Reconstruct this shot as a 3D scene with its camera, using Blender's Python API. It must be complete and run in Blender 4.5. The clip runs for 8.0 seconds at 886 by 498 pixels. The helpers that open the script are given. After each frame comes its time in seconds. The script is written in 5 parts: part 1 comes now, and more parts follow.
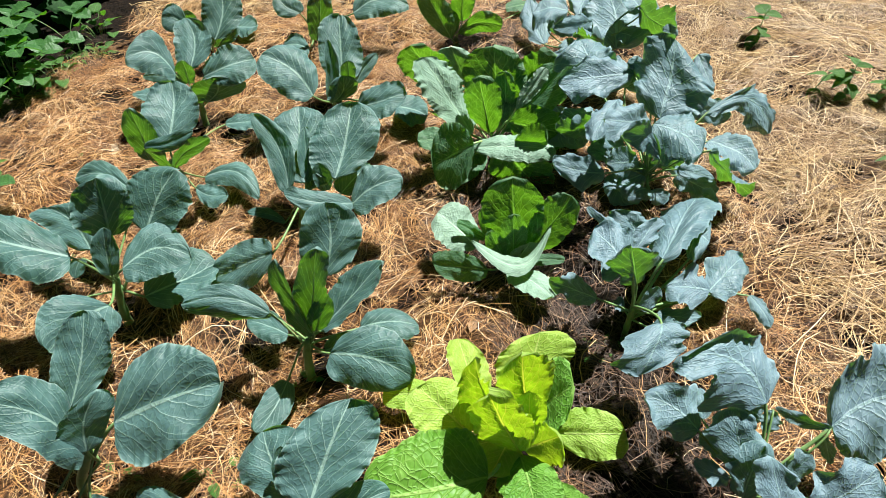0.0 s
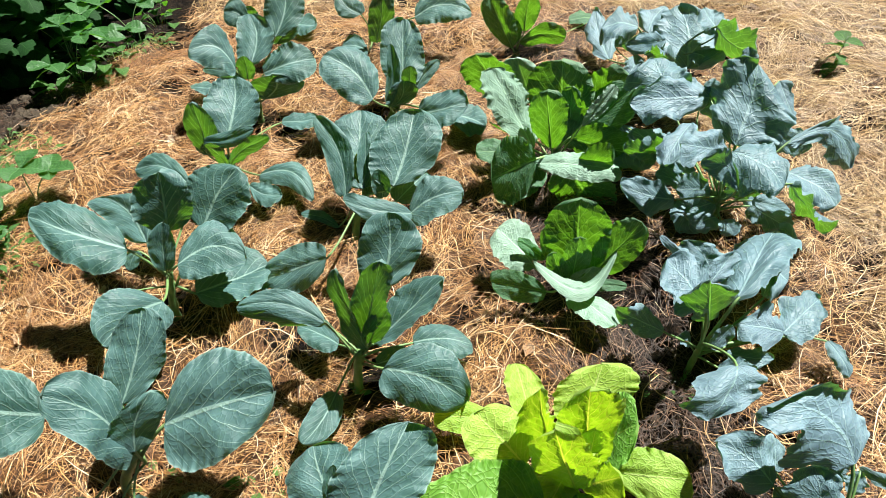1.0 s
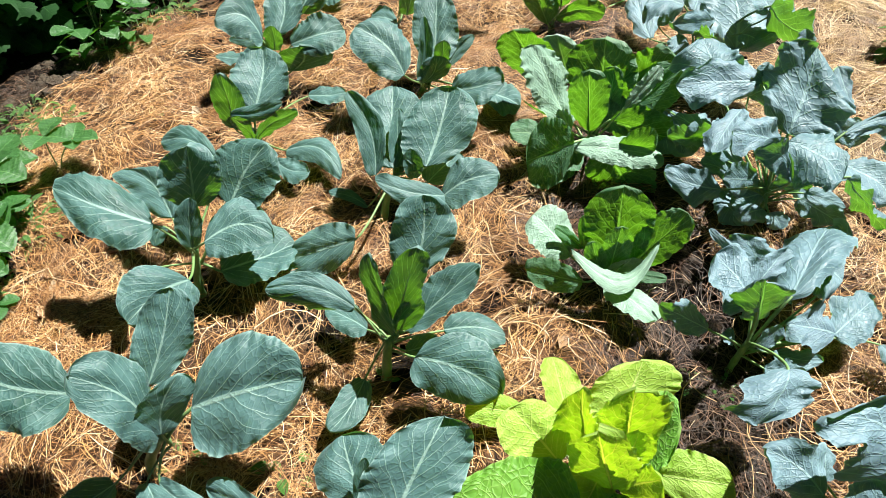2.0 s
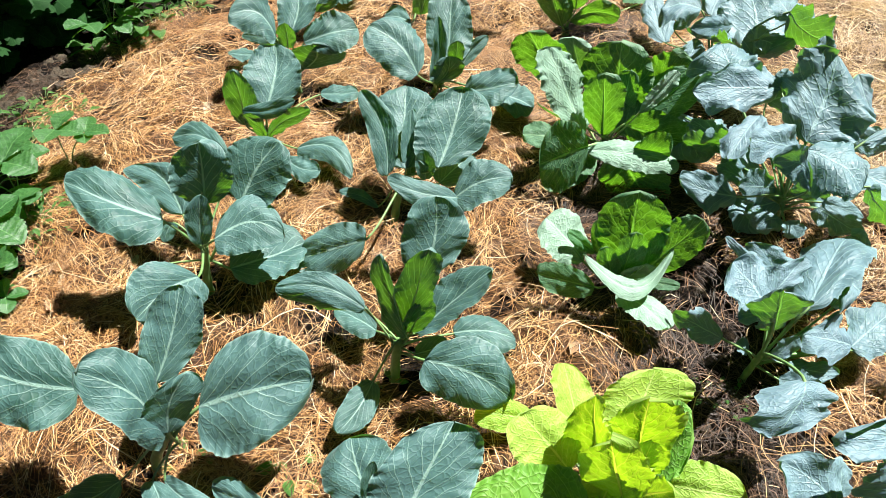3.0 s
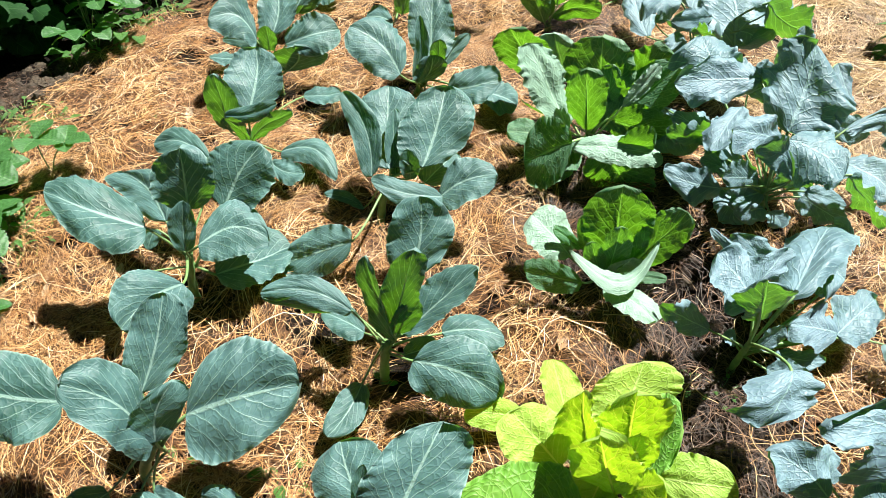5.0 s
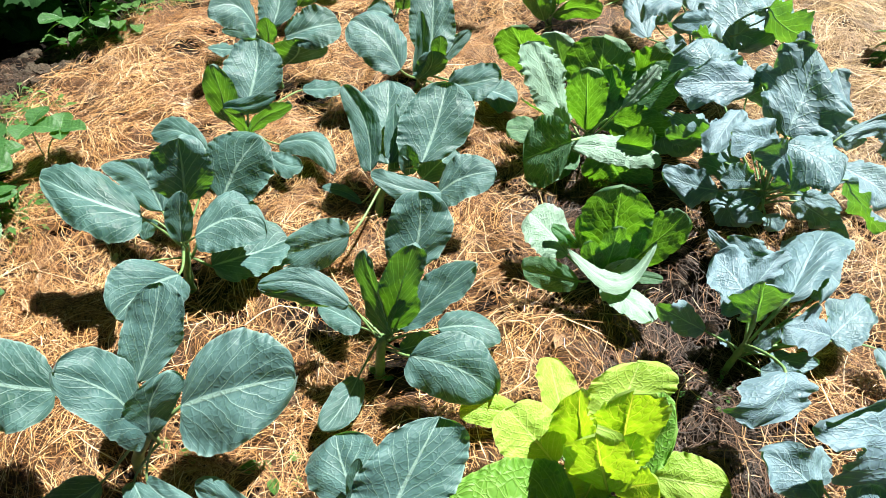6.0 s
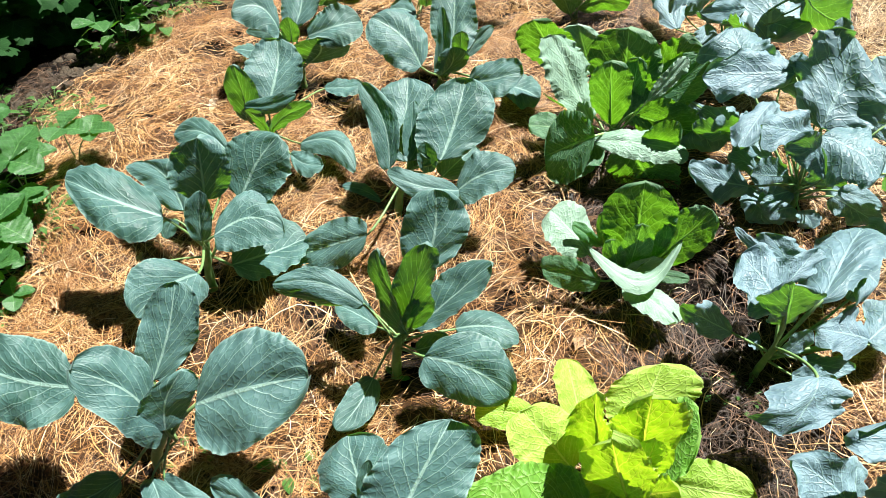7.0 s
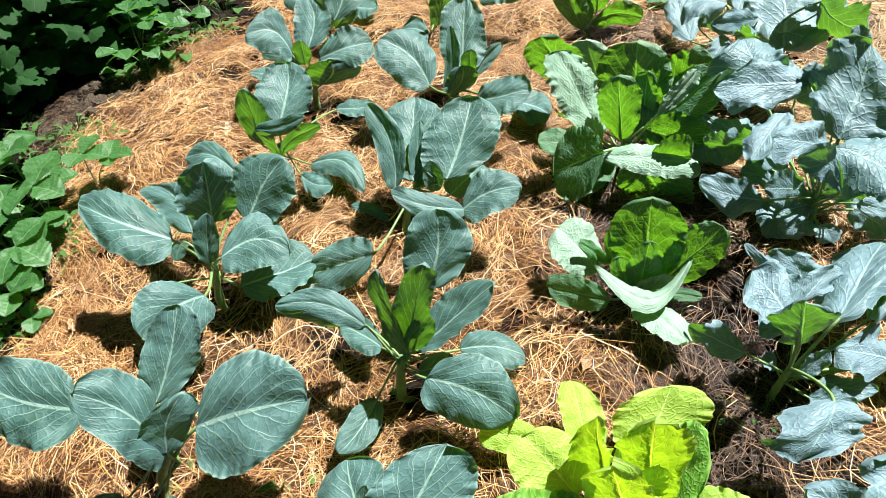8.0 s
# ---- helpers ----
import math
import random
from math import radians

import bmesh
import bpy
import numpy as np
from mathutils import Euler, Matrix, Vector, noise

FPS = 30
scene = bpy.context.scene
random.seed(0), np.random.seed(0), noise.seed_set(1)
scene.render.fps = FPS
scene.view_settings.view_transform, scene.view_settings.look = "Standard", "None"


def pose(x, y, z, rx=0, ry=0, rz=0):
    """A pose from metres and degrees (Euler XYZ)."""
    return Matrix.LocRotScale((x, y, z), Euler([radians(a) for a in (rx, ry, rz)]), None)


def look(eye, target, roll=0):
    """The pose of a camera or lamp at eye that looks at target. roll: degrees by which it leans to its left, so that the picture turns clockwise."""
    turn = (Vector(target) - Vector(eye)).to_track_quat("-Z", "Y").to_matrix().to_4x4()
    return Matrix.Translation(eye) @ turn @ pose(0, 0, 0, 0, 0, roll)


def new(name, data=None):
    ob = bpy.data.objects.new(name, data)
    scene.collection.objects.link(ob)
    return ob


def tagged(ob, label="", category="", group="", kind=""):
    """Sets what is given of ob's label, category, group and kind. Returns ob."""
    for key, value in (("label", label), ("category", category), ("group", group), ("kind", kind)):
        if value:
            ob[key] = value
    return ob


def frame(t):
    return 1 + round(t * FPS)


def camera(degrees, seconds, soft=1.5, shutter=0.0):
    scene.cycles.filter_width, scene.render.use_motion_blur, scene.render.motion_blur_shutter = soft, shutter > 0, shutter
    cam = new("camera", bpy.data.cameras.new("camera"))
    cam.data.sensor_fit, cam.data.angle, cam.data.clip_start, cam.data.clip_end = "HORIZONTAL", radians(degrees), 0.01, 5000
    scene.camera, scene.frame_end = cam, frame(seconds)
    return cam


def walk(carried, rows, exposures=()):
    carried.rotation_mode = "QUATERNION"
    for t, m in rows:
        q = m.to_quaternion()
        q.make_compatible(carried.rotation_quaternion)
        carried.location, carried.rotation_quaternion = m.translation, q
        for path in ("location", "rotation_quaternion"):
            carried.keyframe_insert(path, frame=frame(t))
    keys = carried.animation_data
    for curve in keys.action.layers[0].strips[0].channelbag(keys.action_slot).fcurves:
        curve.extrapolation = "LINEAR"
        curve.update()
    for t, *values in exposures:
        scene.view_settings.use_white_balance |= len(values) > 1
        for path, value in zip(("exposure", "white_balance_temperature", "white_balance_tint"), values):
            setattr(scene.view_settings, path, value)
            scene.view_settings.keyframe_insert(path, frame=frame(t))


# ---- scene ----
# ---- camera ----
cam = camera(73.9, 8.0, soft=0.7)
PATH = [
    (0, (0.016, 0.009, 1.518), (-0.1, 1.389, 0.075), -6.1),
    (0.3, (-0.019, 0.034, 1.527), (-0.168, 1.416, 0.089), -5.5),
    (0.5, (-0.047, 0.04, 1.529), (-0.147, 1.423, 0.088), -2.4),
    (0.8, (-0.075, 0.057, 1.515), (-0.235, 1.436, 0.075), -3.4),
    (1, (-0.089, 0.07, 1.511), (-0.29, 1.454, 0.082), -4.6),
    (1.3, (-0.133, 0.093, 1.495), (-0.374, 1.473, 0.067), -4.7),
    (1.5, (-0.135, 0.11, 1.491), (-0.39, 1.472, 0.05), -5.3),
    (2, (-0.157, 0.125, 1.485), (-0.398, 1.447, 0.003), -4.3),
    (2.2, (-0.163, 0.126, 1.479), (-0.412, 1.447, -0.001), -4.3),
    (3.3, (-0.182, 0.141, 1.477), (-0.437, 1.462, -0.003), -3.4),
    (3.5, (-0.185, 0.143, 1.479), (-0.418, 1.462, -0.006), -2.5),
    (4, (-0.175, 0.142, 1.473), (-0.393, 1.465, -0.011), -3.2),
    (4.5, (-0.162, 0.141, 1.473), (-0.389, 1.475, 0.0), -4.5),
    (4.7, (-0.159, 0.144, 1.474), (-0.391, 1.47, -0.006), -4.7),
    (6, (-0.175, 0.138, 1.47), (-0.382, 1.457, -0.019), -2.5),
    (6.5, (-0.179, 0.144, 1.468), (-0.369, 1.454, -0.031), -2.2),
    (6.8, (-0.159, 0.156, 1.448), (-0.402, 1.432, -0.072), -4.0),
    (7, (-0.134, 0.162, 1.451), (-0.452, 1.46, -0.037), -6.2),
    (7.2, (-0.118, 0.171, 1.464), (-0.428, 1.495, -0.003), -6.0),
    (7.5, (-0.084, 0.179, 1.464), (-0.432, 1.515, 0.017), -8.1),
    (7.6, (-0.092, 0.185, 1.467), (-0.414, 1.511, 0.004), -7.2),
    (7.7, (-0.081, 0.191, 1.472), (-0.305, 1.503, -0.022), -4.8),
    (7.8, (-0.065, 0.191, 1.45), (-0.339, 1.507, -0.03), -5.2),
    (8, (-0.071, 0.191, 1.442), (-0.488, 1.511, -0.002), -9.6),
]
EXPOSURES = [(0.0, 1.38, 6300, 6), (0.6, 1.47, 6300, 6), (1.2, 1.57, 6300, 6), (2.0, 1.63, 6300, 6), (3.3, 1.74, 6300, 6), (4.5, 1.78, 6300, 6), (6.0, 1.78, 6300, 6), (8.0, 1.76, 6300, 6)]
walk(cam, [(t, look(eye, target, roll)) for t, eye, target, roll in PATH], EXPOSURES)

# ---- world and sun ----
SUN_AZ, SUN_EL = radians(48), radians(60)
world = bpy.data.worlds.new("sky")
scene.world = world
world.use_nodes = True
wn = world.node_tree
sky = wn.nodes.new("ShaderNodeTexSky")
sky.sky_type, sky.sun_disc = "NISHITA", False
sky.sun_elevation, sky.sun_rotation = SUN_EL, SUN_AZ
sky.air_density, sky.dust_density, sky.ozone_density = 0.07, 0.03, 1.0
wn.links.new(sky.outputs[0], wn.nodes["Background"].inputs[0])
wn.nodes["Background"].inputs[1].default_value = 0.05
sun = new("sun", bpy.data.lights.new("sun", "SUN"))
sun.data.energy, sun.data.angle, sun.data.color = 5.0, radians(0.53), (1.0, 0.96, 0.9)
sun_way = Vector((math.sin(SUN_AZ) * math.cos(SUN_EL), math.cos(SUN_AZ) * math.cos(SUN_EL), math.sin(SUN_EL)))
sun.matrix_world = look(sun_way * 20, (0, 0, 0))


# ---- materials ----
def shader(name):
    m = bpy.data.materials.new(name)
    m.use_nodes = True
    return m, m.node_tree, m.node_tree.nodes["Principled BSDF"]


def node(tree, kind, **sockets):
    n = tree.nodes.new(kind)
    for key, value in sockets.items():
        k = int(key[1:]) if key[0] == "i" and key[1:].isdigit() else key
        if isinstance(value, bpy.types.NodeSocket):
            tree.links.new(value, n.inputs[k])
        else:
            n.inputs[k].default_value = value
    return n


def calc(tree, op, a, b=0.0, c=0.0):
    n = tree.nodes.new("ShaderNodeMath")
    n.operation = op
    for k, value in enumerate((a, b, c)):
        if isinstance(value, bpy.types.NodeSocket):
            tree.links.new(value, n.inputs[k])
        else:
            n.inputs[k].default_value = value
    return n.outputs[0]


def blend(tree, factor, a, b):
    n = tree.nodes.new("ShaderNodeMix")
    n.data_type = "RGBA"
    for k, value in ((0, factor), (6, a), (7, b)):
        if isinstance(value, bpy.types.NodeSocket):
            tree.links.new(value, n.inputs[k])
        else:
            n.inputs[k].default_value = value if k == 0 else (*value, 1.0)
    return n.outputs[2]


def span(tree, value, low, high, out_low=0.0, out_high=1.0):
    n = node(tree, "ShaderNodeMapRange", i0=value, i1=low, i2=high, i3=out_low, i4=out_high)
    n.clamp = True
    return n.outputs[0]


def grain(tree, scale, detail=3.0, rough=0.6, vector=None):
    n = node(tree, "ShaderNodeTexNoise", Scale=scale, Detail=detail, Roughness=rough)
    tree.links.new(vector or tree.nodes.new("ShaderNodeTexCoord").outputs["Object"], n.inputs["Vector"])
    return n.outputs["Fac"]


def leaf_material(name, dark, light, vein, through_colour, let=0.35, veins=8.0, slant=0.34, rough=0.42, pucker=0.5, web=1.0, bloom=0.02, gloss=0.5):
    """A leaf: midrib, side veins that fork towards the edge, a fine net between them, waxy bloom and gloss, light let through."""
    m, t, b = shader(name)
    uv = t.nodes.new("ShaderNodeTexCoord").outputs["UV"]
    parts = node(t, "ShaderNodeSeparateXYZ", i0=uv)
    rand = t.nodes.new("ShaderNodeObjectInfo").outputs["Random"]
    seat = node(t, "ShaderNodeVectorMath", i0=uv, i1=node(t, "ShaderNodeCombineXYZ", i0=calc(t, "MULTIPLY", rand, 37.0), i1=calc(t, "MULTIPLY", rand, 11.0)).outputs[0]).outputs[0]
    wob = grain(t, 4.0, 2.0, 0.5, seat)
    across = calc(t, "SUBTRACT", calc(t, "MULTIPLY", parts.outputs[0], 2.0), 1.0)
    side = calc(t, "GREATER_THAN", across, 0.0)
    out = calc(t, "ABSOLUTE", across)
    phase = calc(t, "MULTIPLY", calc(t, "SUBTRACT", parts.outputs[1], calc(t, "MULTIPLY", calc(t, "POWER", out, 0.85), slant)), veins)
    phase = calc(t, "ADD", phase, calc(t, "MULTIPLY", side, 0.42))
    phase = calc(t, "ADD", phase, calc(t, "MULTIPLY", wob, 0.7))
    off = calc(t, "ABSOLUTE", calc(t, "SUBTRACT", calc(t, "FRACT", phase), 0.5))
    thick = calc(t, "MULTIPLY_ADD", out, -0.035, 0.048)
    ribs = span(t, calc(t, "DIVIDE", off, thick), 1.0, 0.3)
    # Forks: a finer vein between each pair, that leaves its neighbour half way out.
    drift = calc(t, "MULTIPLY", span(t, out, 0.3, 0.75), 0.36)
    fork = calc(t, "ABSOLUTE", calc(t, "SUBTRACT", calc(t, "FRACT", calc(t, "ADD", phase, drift)), 0.5))
    forks = calc(t, "MULTIPLY", span(t, fork, 0.032, 0.008), calc(t, "MULTIPLY", span(t, out, 0.3, 0.4), 0.45))
    middle = span(t, calc(t, "DIVIDE", out, calc(t, "MULTIPLY_ADD", parts.outputs[1], -0.055, 0.072)), 1.0, 0.5)
    net = node(t, "ShaderNodeTexVoronoi", Scale=1.0)
    net.feature = "DISTANCE_TO_EDGE"
    stretched = node(t, "ShaderNodeMapping", Vector=seat, Scale=(12.0, 15.0, 1.0))
    warped = node(t, "ShaderNodeVectorMath", i0=stretched.outputs[0], i1=node(t, "ShaderNodeCombineXYZ", i0=calc(t, "MULTIPLY", wob, 2.0), i1=calc(t, "MULTIPLY", wob, -1.5)).outputs[0])
    t.links.new(warped.outputs[0], net.inputs["Vector"])
    fine = span(t, net.outputs["Distance"], 0.06, 0.0, 0.0, 0.5 * web)
    quilt = span(t, net.outputs["Distance"], 0.0, 0.2)
    mask = calc(t, "MAXIMUM", calc(t, "MAXIMUM", calc(t, "MAXIMUM", ribs, forks), middle), fine)
    patch = span(t, grain(t, 14.0, 4.0), 0.3, 0.72)
    tone = blend(t, patch, dark, light)
    tone = blend(t, calc(t, "MULTIPLY", rand, 0.45), tone, (light[0] * 1.25, light[1] * 1.1, light[2] * 1.2))
    bruise = span(t, grain(t, 5.0, 2.0, 0.5, seat), 0.62, 0.75, 0.0, 0.35)
    tone = blend(t, bruise, tone, (dark[0] * 1.3, dark[1] * 1.2, dark[2] * 0.7))
    specks = span(t, grain(t, 260.0, 2.0), 0.66, 0.74, 0.0, 0.14)
    tone = blend(t, specks, tone, vein)
    tone = blend(t, calc(t, "MULTIPLY", mask, 0.62), tone, vein)
    rim = calc(t, "MAXIMUM", span(t, out, 0.95, 0.99), span(t, parts.outputs[1], 0.98, 0.996))
    tone = blend(t, calc(t, "MULTIPLY", rim, 0.4), tone, vein)
    t.links.new(tone, b.inputs["Base Color"])
    t.links.new(span(t, grain(t, 30.0), 0.3, 0.7, rough - 0.06, rough + 0.14), b.inputs["Roughness"])
    b.inputs["Specular IOR Level"].default_value = gloss
    b.inputs["Sheen Weight"].default_value = bloom
    b.inputs["Sheen Roughness"].default_value = 0.45
    b.inputs["Sheen Tint"].default_value = (0.72, 0.88, 1.0, 1.0)
    ridge = calc(t, "MULTIPLY", span(t, off, 0.0, 0.16), calc(t, "SUBTRACT", 1.15, out))
    height = calc(t, "ADD", calc(t, "MULTIPLY", quilt, 0.28), calc(t, "MULTIPLY", ridge, 0.3))
    height = calc(t, "ADD", height, calc(t, "MULTIPLY", grain(t, 45.0, 2.0, 0.45), 0.3))
    height = calc(t, "SUBTRACT", height, calc(t, "MULTIPLY", mask, 0.45))
    bump = node(t, "ShaderNodeBump", Strength=pucker, Distance=0.008, Height=height)
    t.links.new(bump.outputs[0], b.inputs["Normal"])
    glow = node(t, "ShaderNodeBsdfTranslucent", Color=blend(t, mask, blend(t, patch, tuple(c * 0.7 for c in through_colour), tuple(c * 1.15 for c in through_colour)), tuple(min(1.0, c * 2.0 + 0.06) for c in through_colour)), Normal=bump.outputs[0])
    mixed = node(t, "ShaderNodeMixShader", i0=let, i1=b.outputs[0], i2=glow.outputs[0])
    t.links.new(mixed.outputs[0], t.nodes["Material Output"].inputs[0])
    return m


def stalk_material(name, low, high):
    m, t, b = shader(name)
    t.links.new(blend(t, span(t, grain(t, 45.0, 4.0), 0.3, 0.7), low, high), b.inputs["Base Color"])
    b.inputs["Roughness"].default_value = 0.5
    b.inputs["Subsurface Weight"].default_value = 0.08
    b.inputs["Subsurface Scale"].default_value = 0.01
    bump = node(t, "ShaderNodeBump", Strength=0.3, Distance=0.002, Height=grain(t, 220.0))
    t.links.new(bump.outputs[0], b.inputs["Normal"])
    return m


CAULI = leaf_material("cauliflower_leaf", (0.02, 0.06, 0.053), (0.07, 0.15, 0.145), (0.3, 0.43, 0.38), (0.19, 0.48, 0.012), let=0.24, veins=6.0, slant=0.6, rough=0.52, pucker=0.3, web=0.04, bloom=0.05, gloss=0.38)
BROC = leaf_material("broccoli_leaf", (0.062, 0.122, 0.145), (0.15, 0.245, 0.285), (0.29, 0.41, 0.44), (0.18, 0.46, 0.01), let=0.24, veins=6.0, slant=0.45, rough=0.5, pucker=0.4, web=0.06, bloom=0.05, gloss=0.45)
SAVOY = leaf_material("cabbage_leaf", (0.018, 0.075, 0.03), (0.07, 0.165, 0.09), (0.26, 0.4, 0.22), (0.2, 0.5, 0.01), let=0.3, veins=7.0, slant=0.5, rough=0.5, pucker=0.42, web=0.8, gloss=0.4)
LIME = leaf_material("lime_cabbage_leaf", (0.19, 0.37, 0.02), (0.34, 0.52, 0.09), (0.55, 0.68, 0.24), (0.5, 0.8, 0.012), let=0.42, veins=7.0, slant=0.5, rough=0.5, pucker=0.4, web=0.6, gloss=0.4)
# Paler copy of SAVOY: sunlight put into the colour of bluish outer leaves.
PALE_LIT_LEAF = leaf_material("pale_lit_cabbage_leaf", (0.13, 0.24, 0.16), (0.25, 0.38, 0.29), (0.42, 0.55, 0.44), (0.2, 0.48, 0.015), let=0.22, veins=7.0, slant=0.5, rough=0.5, pucker=0.42, web=0.7, gloss=0.4)
OUTER = leaf_material("outer_cabbage_leaf", (0.06, 0.2, 0.012), (0.13, 0.3, 0.035), (0.34, 0.5, 0.14), (0.22, 0.5, 0.01), let=0.3, veins=7.0, slant=0.5, rough=0.5, pucker=0.6, web=0.7, gloss=0.4)
BERRY = leaf_material("strawberry_leaf", (0.016, 0.065, 0.014), (0.045, 0.13, 0.034), (0.12, 0.23, 0.09), (0.13, 0.42, 0.01), let=0.28, veins=8.0, slant=0.5, rough=0.4, pucker=0.2, web=0.1, gloss=0.45)
CURRANT = leaf_material("currant_leaf", (0.011, 0.04, 0.011), (0.02, 0.064, 0.017), (0.04, 0.1, 0.03), (0.05, 0.2, 0.008), let=0.34, veins=6.0, slant=0.6, rough=0.62, pucker=0.15, web=0.1, gloss=0.12)
WEED = leaf_material("weed_leaf", (0.02, 0.08, 0.01), (0.05, 0.14, 0.02), (0.14, 0.27, 0.07), (0.14, 0.4, 0.01), let=0.3, veins=6.0)
STALK = stalk_material("pale_green_stalk", (0.1, 0.19, 0.05), (0.18, 0.29, 0.11))
RIB = stalk_material("pale_midrib", (0.17, 0.3, 0.09), (0.27, 0.42, 0.16))
WOODY = stalk_material("brown_stalk", (0.06, 0.045, 0.025), (0.14, 0.1, 0.06))


def straw_material(name, stops, stain):
    m, t, b = shader(name)
    rand = t.nodes.new("ShaderNodeNewGeometry").outputs["Random Per Island"]
    ramp = t.nodes.new("ShaderNodeValToRGB")
    t.links.new(rand, ramp.inputs[0])
    for k, (at, colour) in enumerate(stops):
        stop = ramp.color_ramp.elements[k] if k < 2 else ramp.color_ramp.elements.new(at)
        stop.position, stop.color = at, (*colour, 1.0)
    t.links.new(blend(t, span(t, grain(t, 5.0, 4.0), 0.48, 0.7, 0.0, 0.6), ramp.outputs[0], stain), b.inputs["Base Color"])
    b.inputs["Roughness"].default_value = 0.4
    b.inputs["Specular IOR Level"].default_value = 0.3
    glow = node(t, "ShaderNodeBsdfTranslucent", Color=(0.4, 0.26, 0.09, 1.0))
    mixed = node(t, "ShaderNodeMixShader", i0=0.04, i1=b.outputs[0], i2=glow.outputs[0])
    t.links.new(mixed.outputs[0], t.nodes["Material Output"].inputs[0])
    return m


def soil_material():
    m, t, b = shader("garden_soil")
    clods = span(t, grain(t, 9.0, 5.0), 0.3, 0.7)
    tone = blend(t, clods, (0.004, 0.003, 0.0025), (0.012, 0.009, 0.007))
    litter = span(t, grain(t, 55.0, 5.0, 0.75), 0.5, 0.66)
    tone = blend(t, calc(t, "MULTIPLY", litter, 0.35), tone, (0.09, 0.055, 0.03))
    t.links.new(tone, b.inputs["Base Color"])
    b.inputs["Roughness"].default_value = 0.95
    b.inputs["Specular IOR Level"].default_value = 0.08
    both = calc(t, "ADD", grain(t, 60.0, 6.0, 0.7), calc(t, "MULTIPLY", grain(t, 14.0, 3.0), 2.0))
    bump = node(t, "ShaderNodeBump", Strength=1.0, Distance=0.02, Height=both)
    t.links.new(bump.outputs[0], b.inputs["Normal"])
    return m


def plain_material(name, low, high, rough=0.8, scale=40.0):
    m, t, b = shader(name)
    t.links.new(blend(t, span(t, grain(t, scale, 4.0), 0.3, 0.7), low, high), b.inputs["Base Color"])
    b.inputs["Roughness"].default_value = rough
    b.inputs["Specular IOR Level"].default_value = 0.2
    bump = node(t, "ShaderNodeBump", Strength=0.4, Distance=0.003, Height=grain(t, scale * 3))
    t.links.new(bump.outputs[0], b.inputs["Normal"])
    return m


STRAW = straw_material("golden_straw", ((0.0, (0.02, 0.009, 0.004)), (0.24, (0.075, 0.031, 0.01)), (0.44, (0.26, 0.12, 0.04)), (0.7, (0.5, 0.27, 0.1)), (0.9, (0.7, 0.46, 0.22)), (1.0, (0.92, 0.74, 0.5))), (0.2, 0.085, 0.03))
HAY = straw_material("pale_hay", ((0.0, (0.06, 0.03, 0.012)), (0.24, (0.12, 0.066, 0.024)), (0.46, (0.29, 0.175, 0.068)), (0.74, (0.47, 0.31, 0.135)), (1.0, (0.78, 0.6, 0.35))), (0.26, 0.145, 0.06))
# Old brown straw, its colours lowered to hold the furrow's shade.
SHADED_OLD_STRAW = straw_material("shaded_old_straw", ((0.0, (0.01, 0.006, 0.004)), (0.4, (0.028, 0.015, 0.009)), (0.72, (0.075, 0.04, 0.023)), (0.93, (0.18, 0.1, 0.058)), (1.0, (0.36, 0.23, 0.14))), (0.05, 0.027, 0.017))


def mat_material(name, dark, mid, light):
    """Matted straw seen as one mass: crossing fibres in three directions, the shade in their gaps painted dark."""
    m, t, b = shader(name)
    place = t.nodes.new("ShaderNodeTexCoord").outputs["Object"]
    warp = node(t, "ShaderNodeTexNoise", Vector=place, Scale=5.0, Detail=2.0)
    moved = node(t, "ShaderNodeVectorMath", i0=place, i1=node(t, "ShaderNodeMapping", Vector=warp.outputs["Color"], Scale=(0.25, 0.25, 0.0)).outputs[0]).outputs[0]
    top = None
    for turn in (0.3, 1.35, 2.5):
        lined = node(t, "ShaderNodeMapping", Vector=moved, Rotation=(0.0, 0.0, turn), Scale=(14.0, 240.0, 1.0))
        fibre = grain(t, 1.0, 2.0, 0.6, lined.outputs[0])
        top = fibre if top is None else calc(t, "MAXIMUM", top, fibre)
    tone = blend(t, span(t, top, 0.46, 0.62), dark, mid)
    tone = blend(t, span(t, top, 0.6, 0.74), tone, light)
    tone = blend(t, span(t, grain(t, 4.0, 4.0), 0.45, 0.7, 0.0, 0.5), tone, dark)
    t.links.new(tone, b.inputs["Base Color"])
    b.inputs["Roughness"].default_value = 0.6
    b.inputs["Specular IOR Level"].default_value = 0.2
    bump = node(t, "ShaderNodeBump", Strength=1.0, Distance=0.012, Height=top)
    t.links.new(bump.outputs[0], b.inputs["Normal"])
    return m


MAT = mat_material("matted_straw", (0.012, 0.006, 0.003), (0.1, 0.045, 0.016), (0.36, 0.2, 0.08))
SOIL = soil_material()
DRY_LEAF = plain_material("dry_leaf", (0.2, 0.11, 0.055), (0.42, 0.29, 0.18))
PALE_CHIP = plain_material("pale_chip", (0.32, 0.26, 0.17), (0.5, 0.42, 0.3))
CLOD = plain_material("soil_clod", (0.014, 0.011, 0.008), (0.085, 0.064, 0.044), 0.95, 90.0)
TWIG = plain_material("twig_bark", (0.14, 0.09, 0.05), (0.3, 0.22, 0.14))


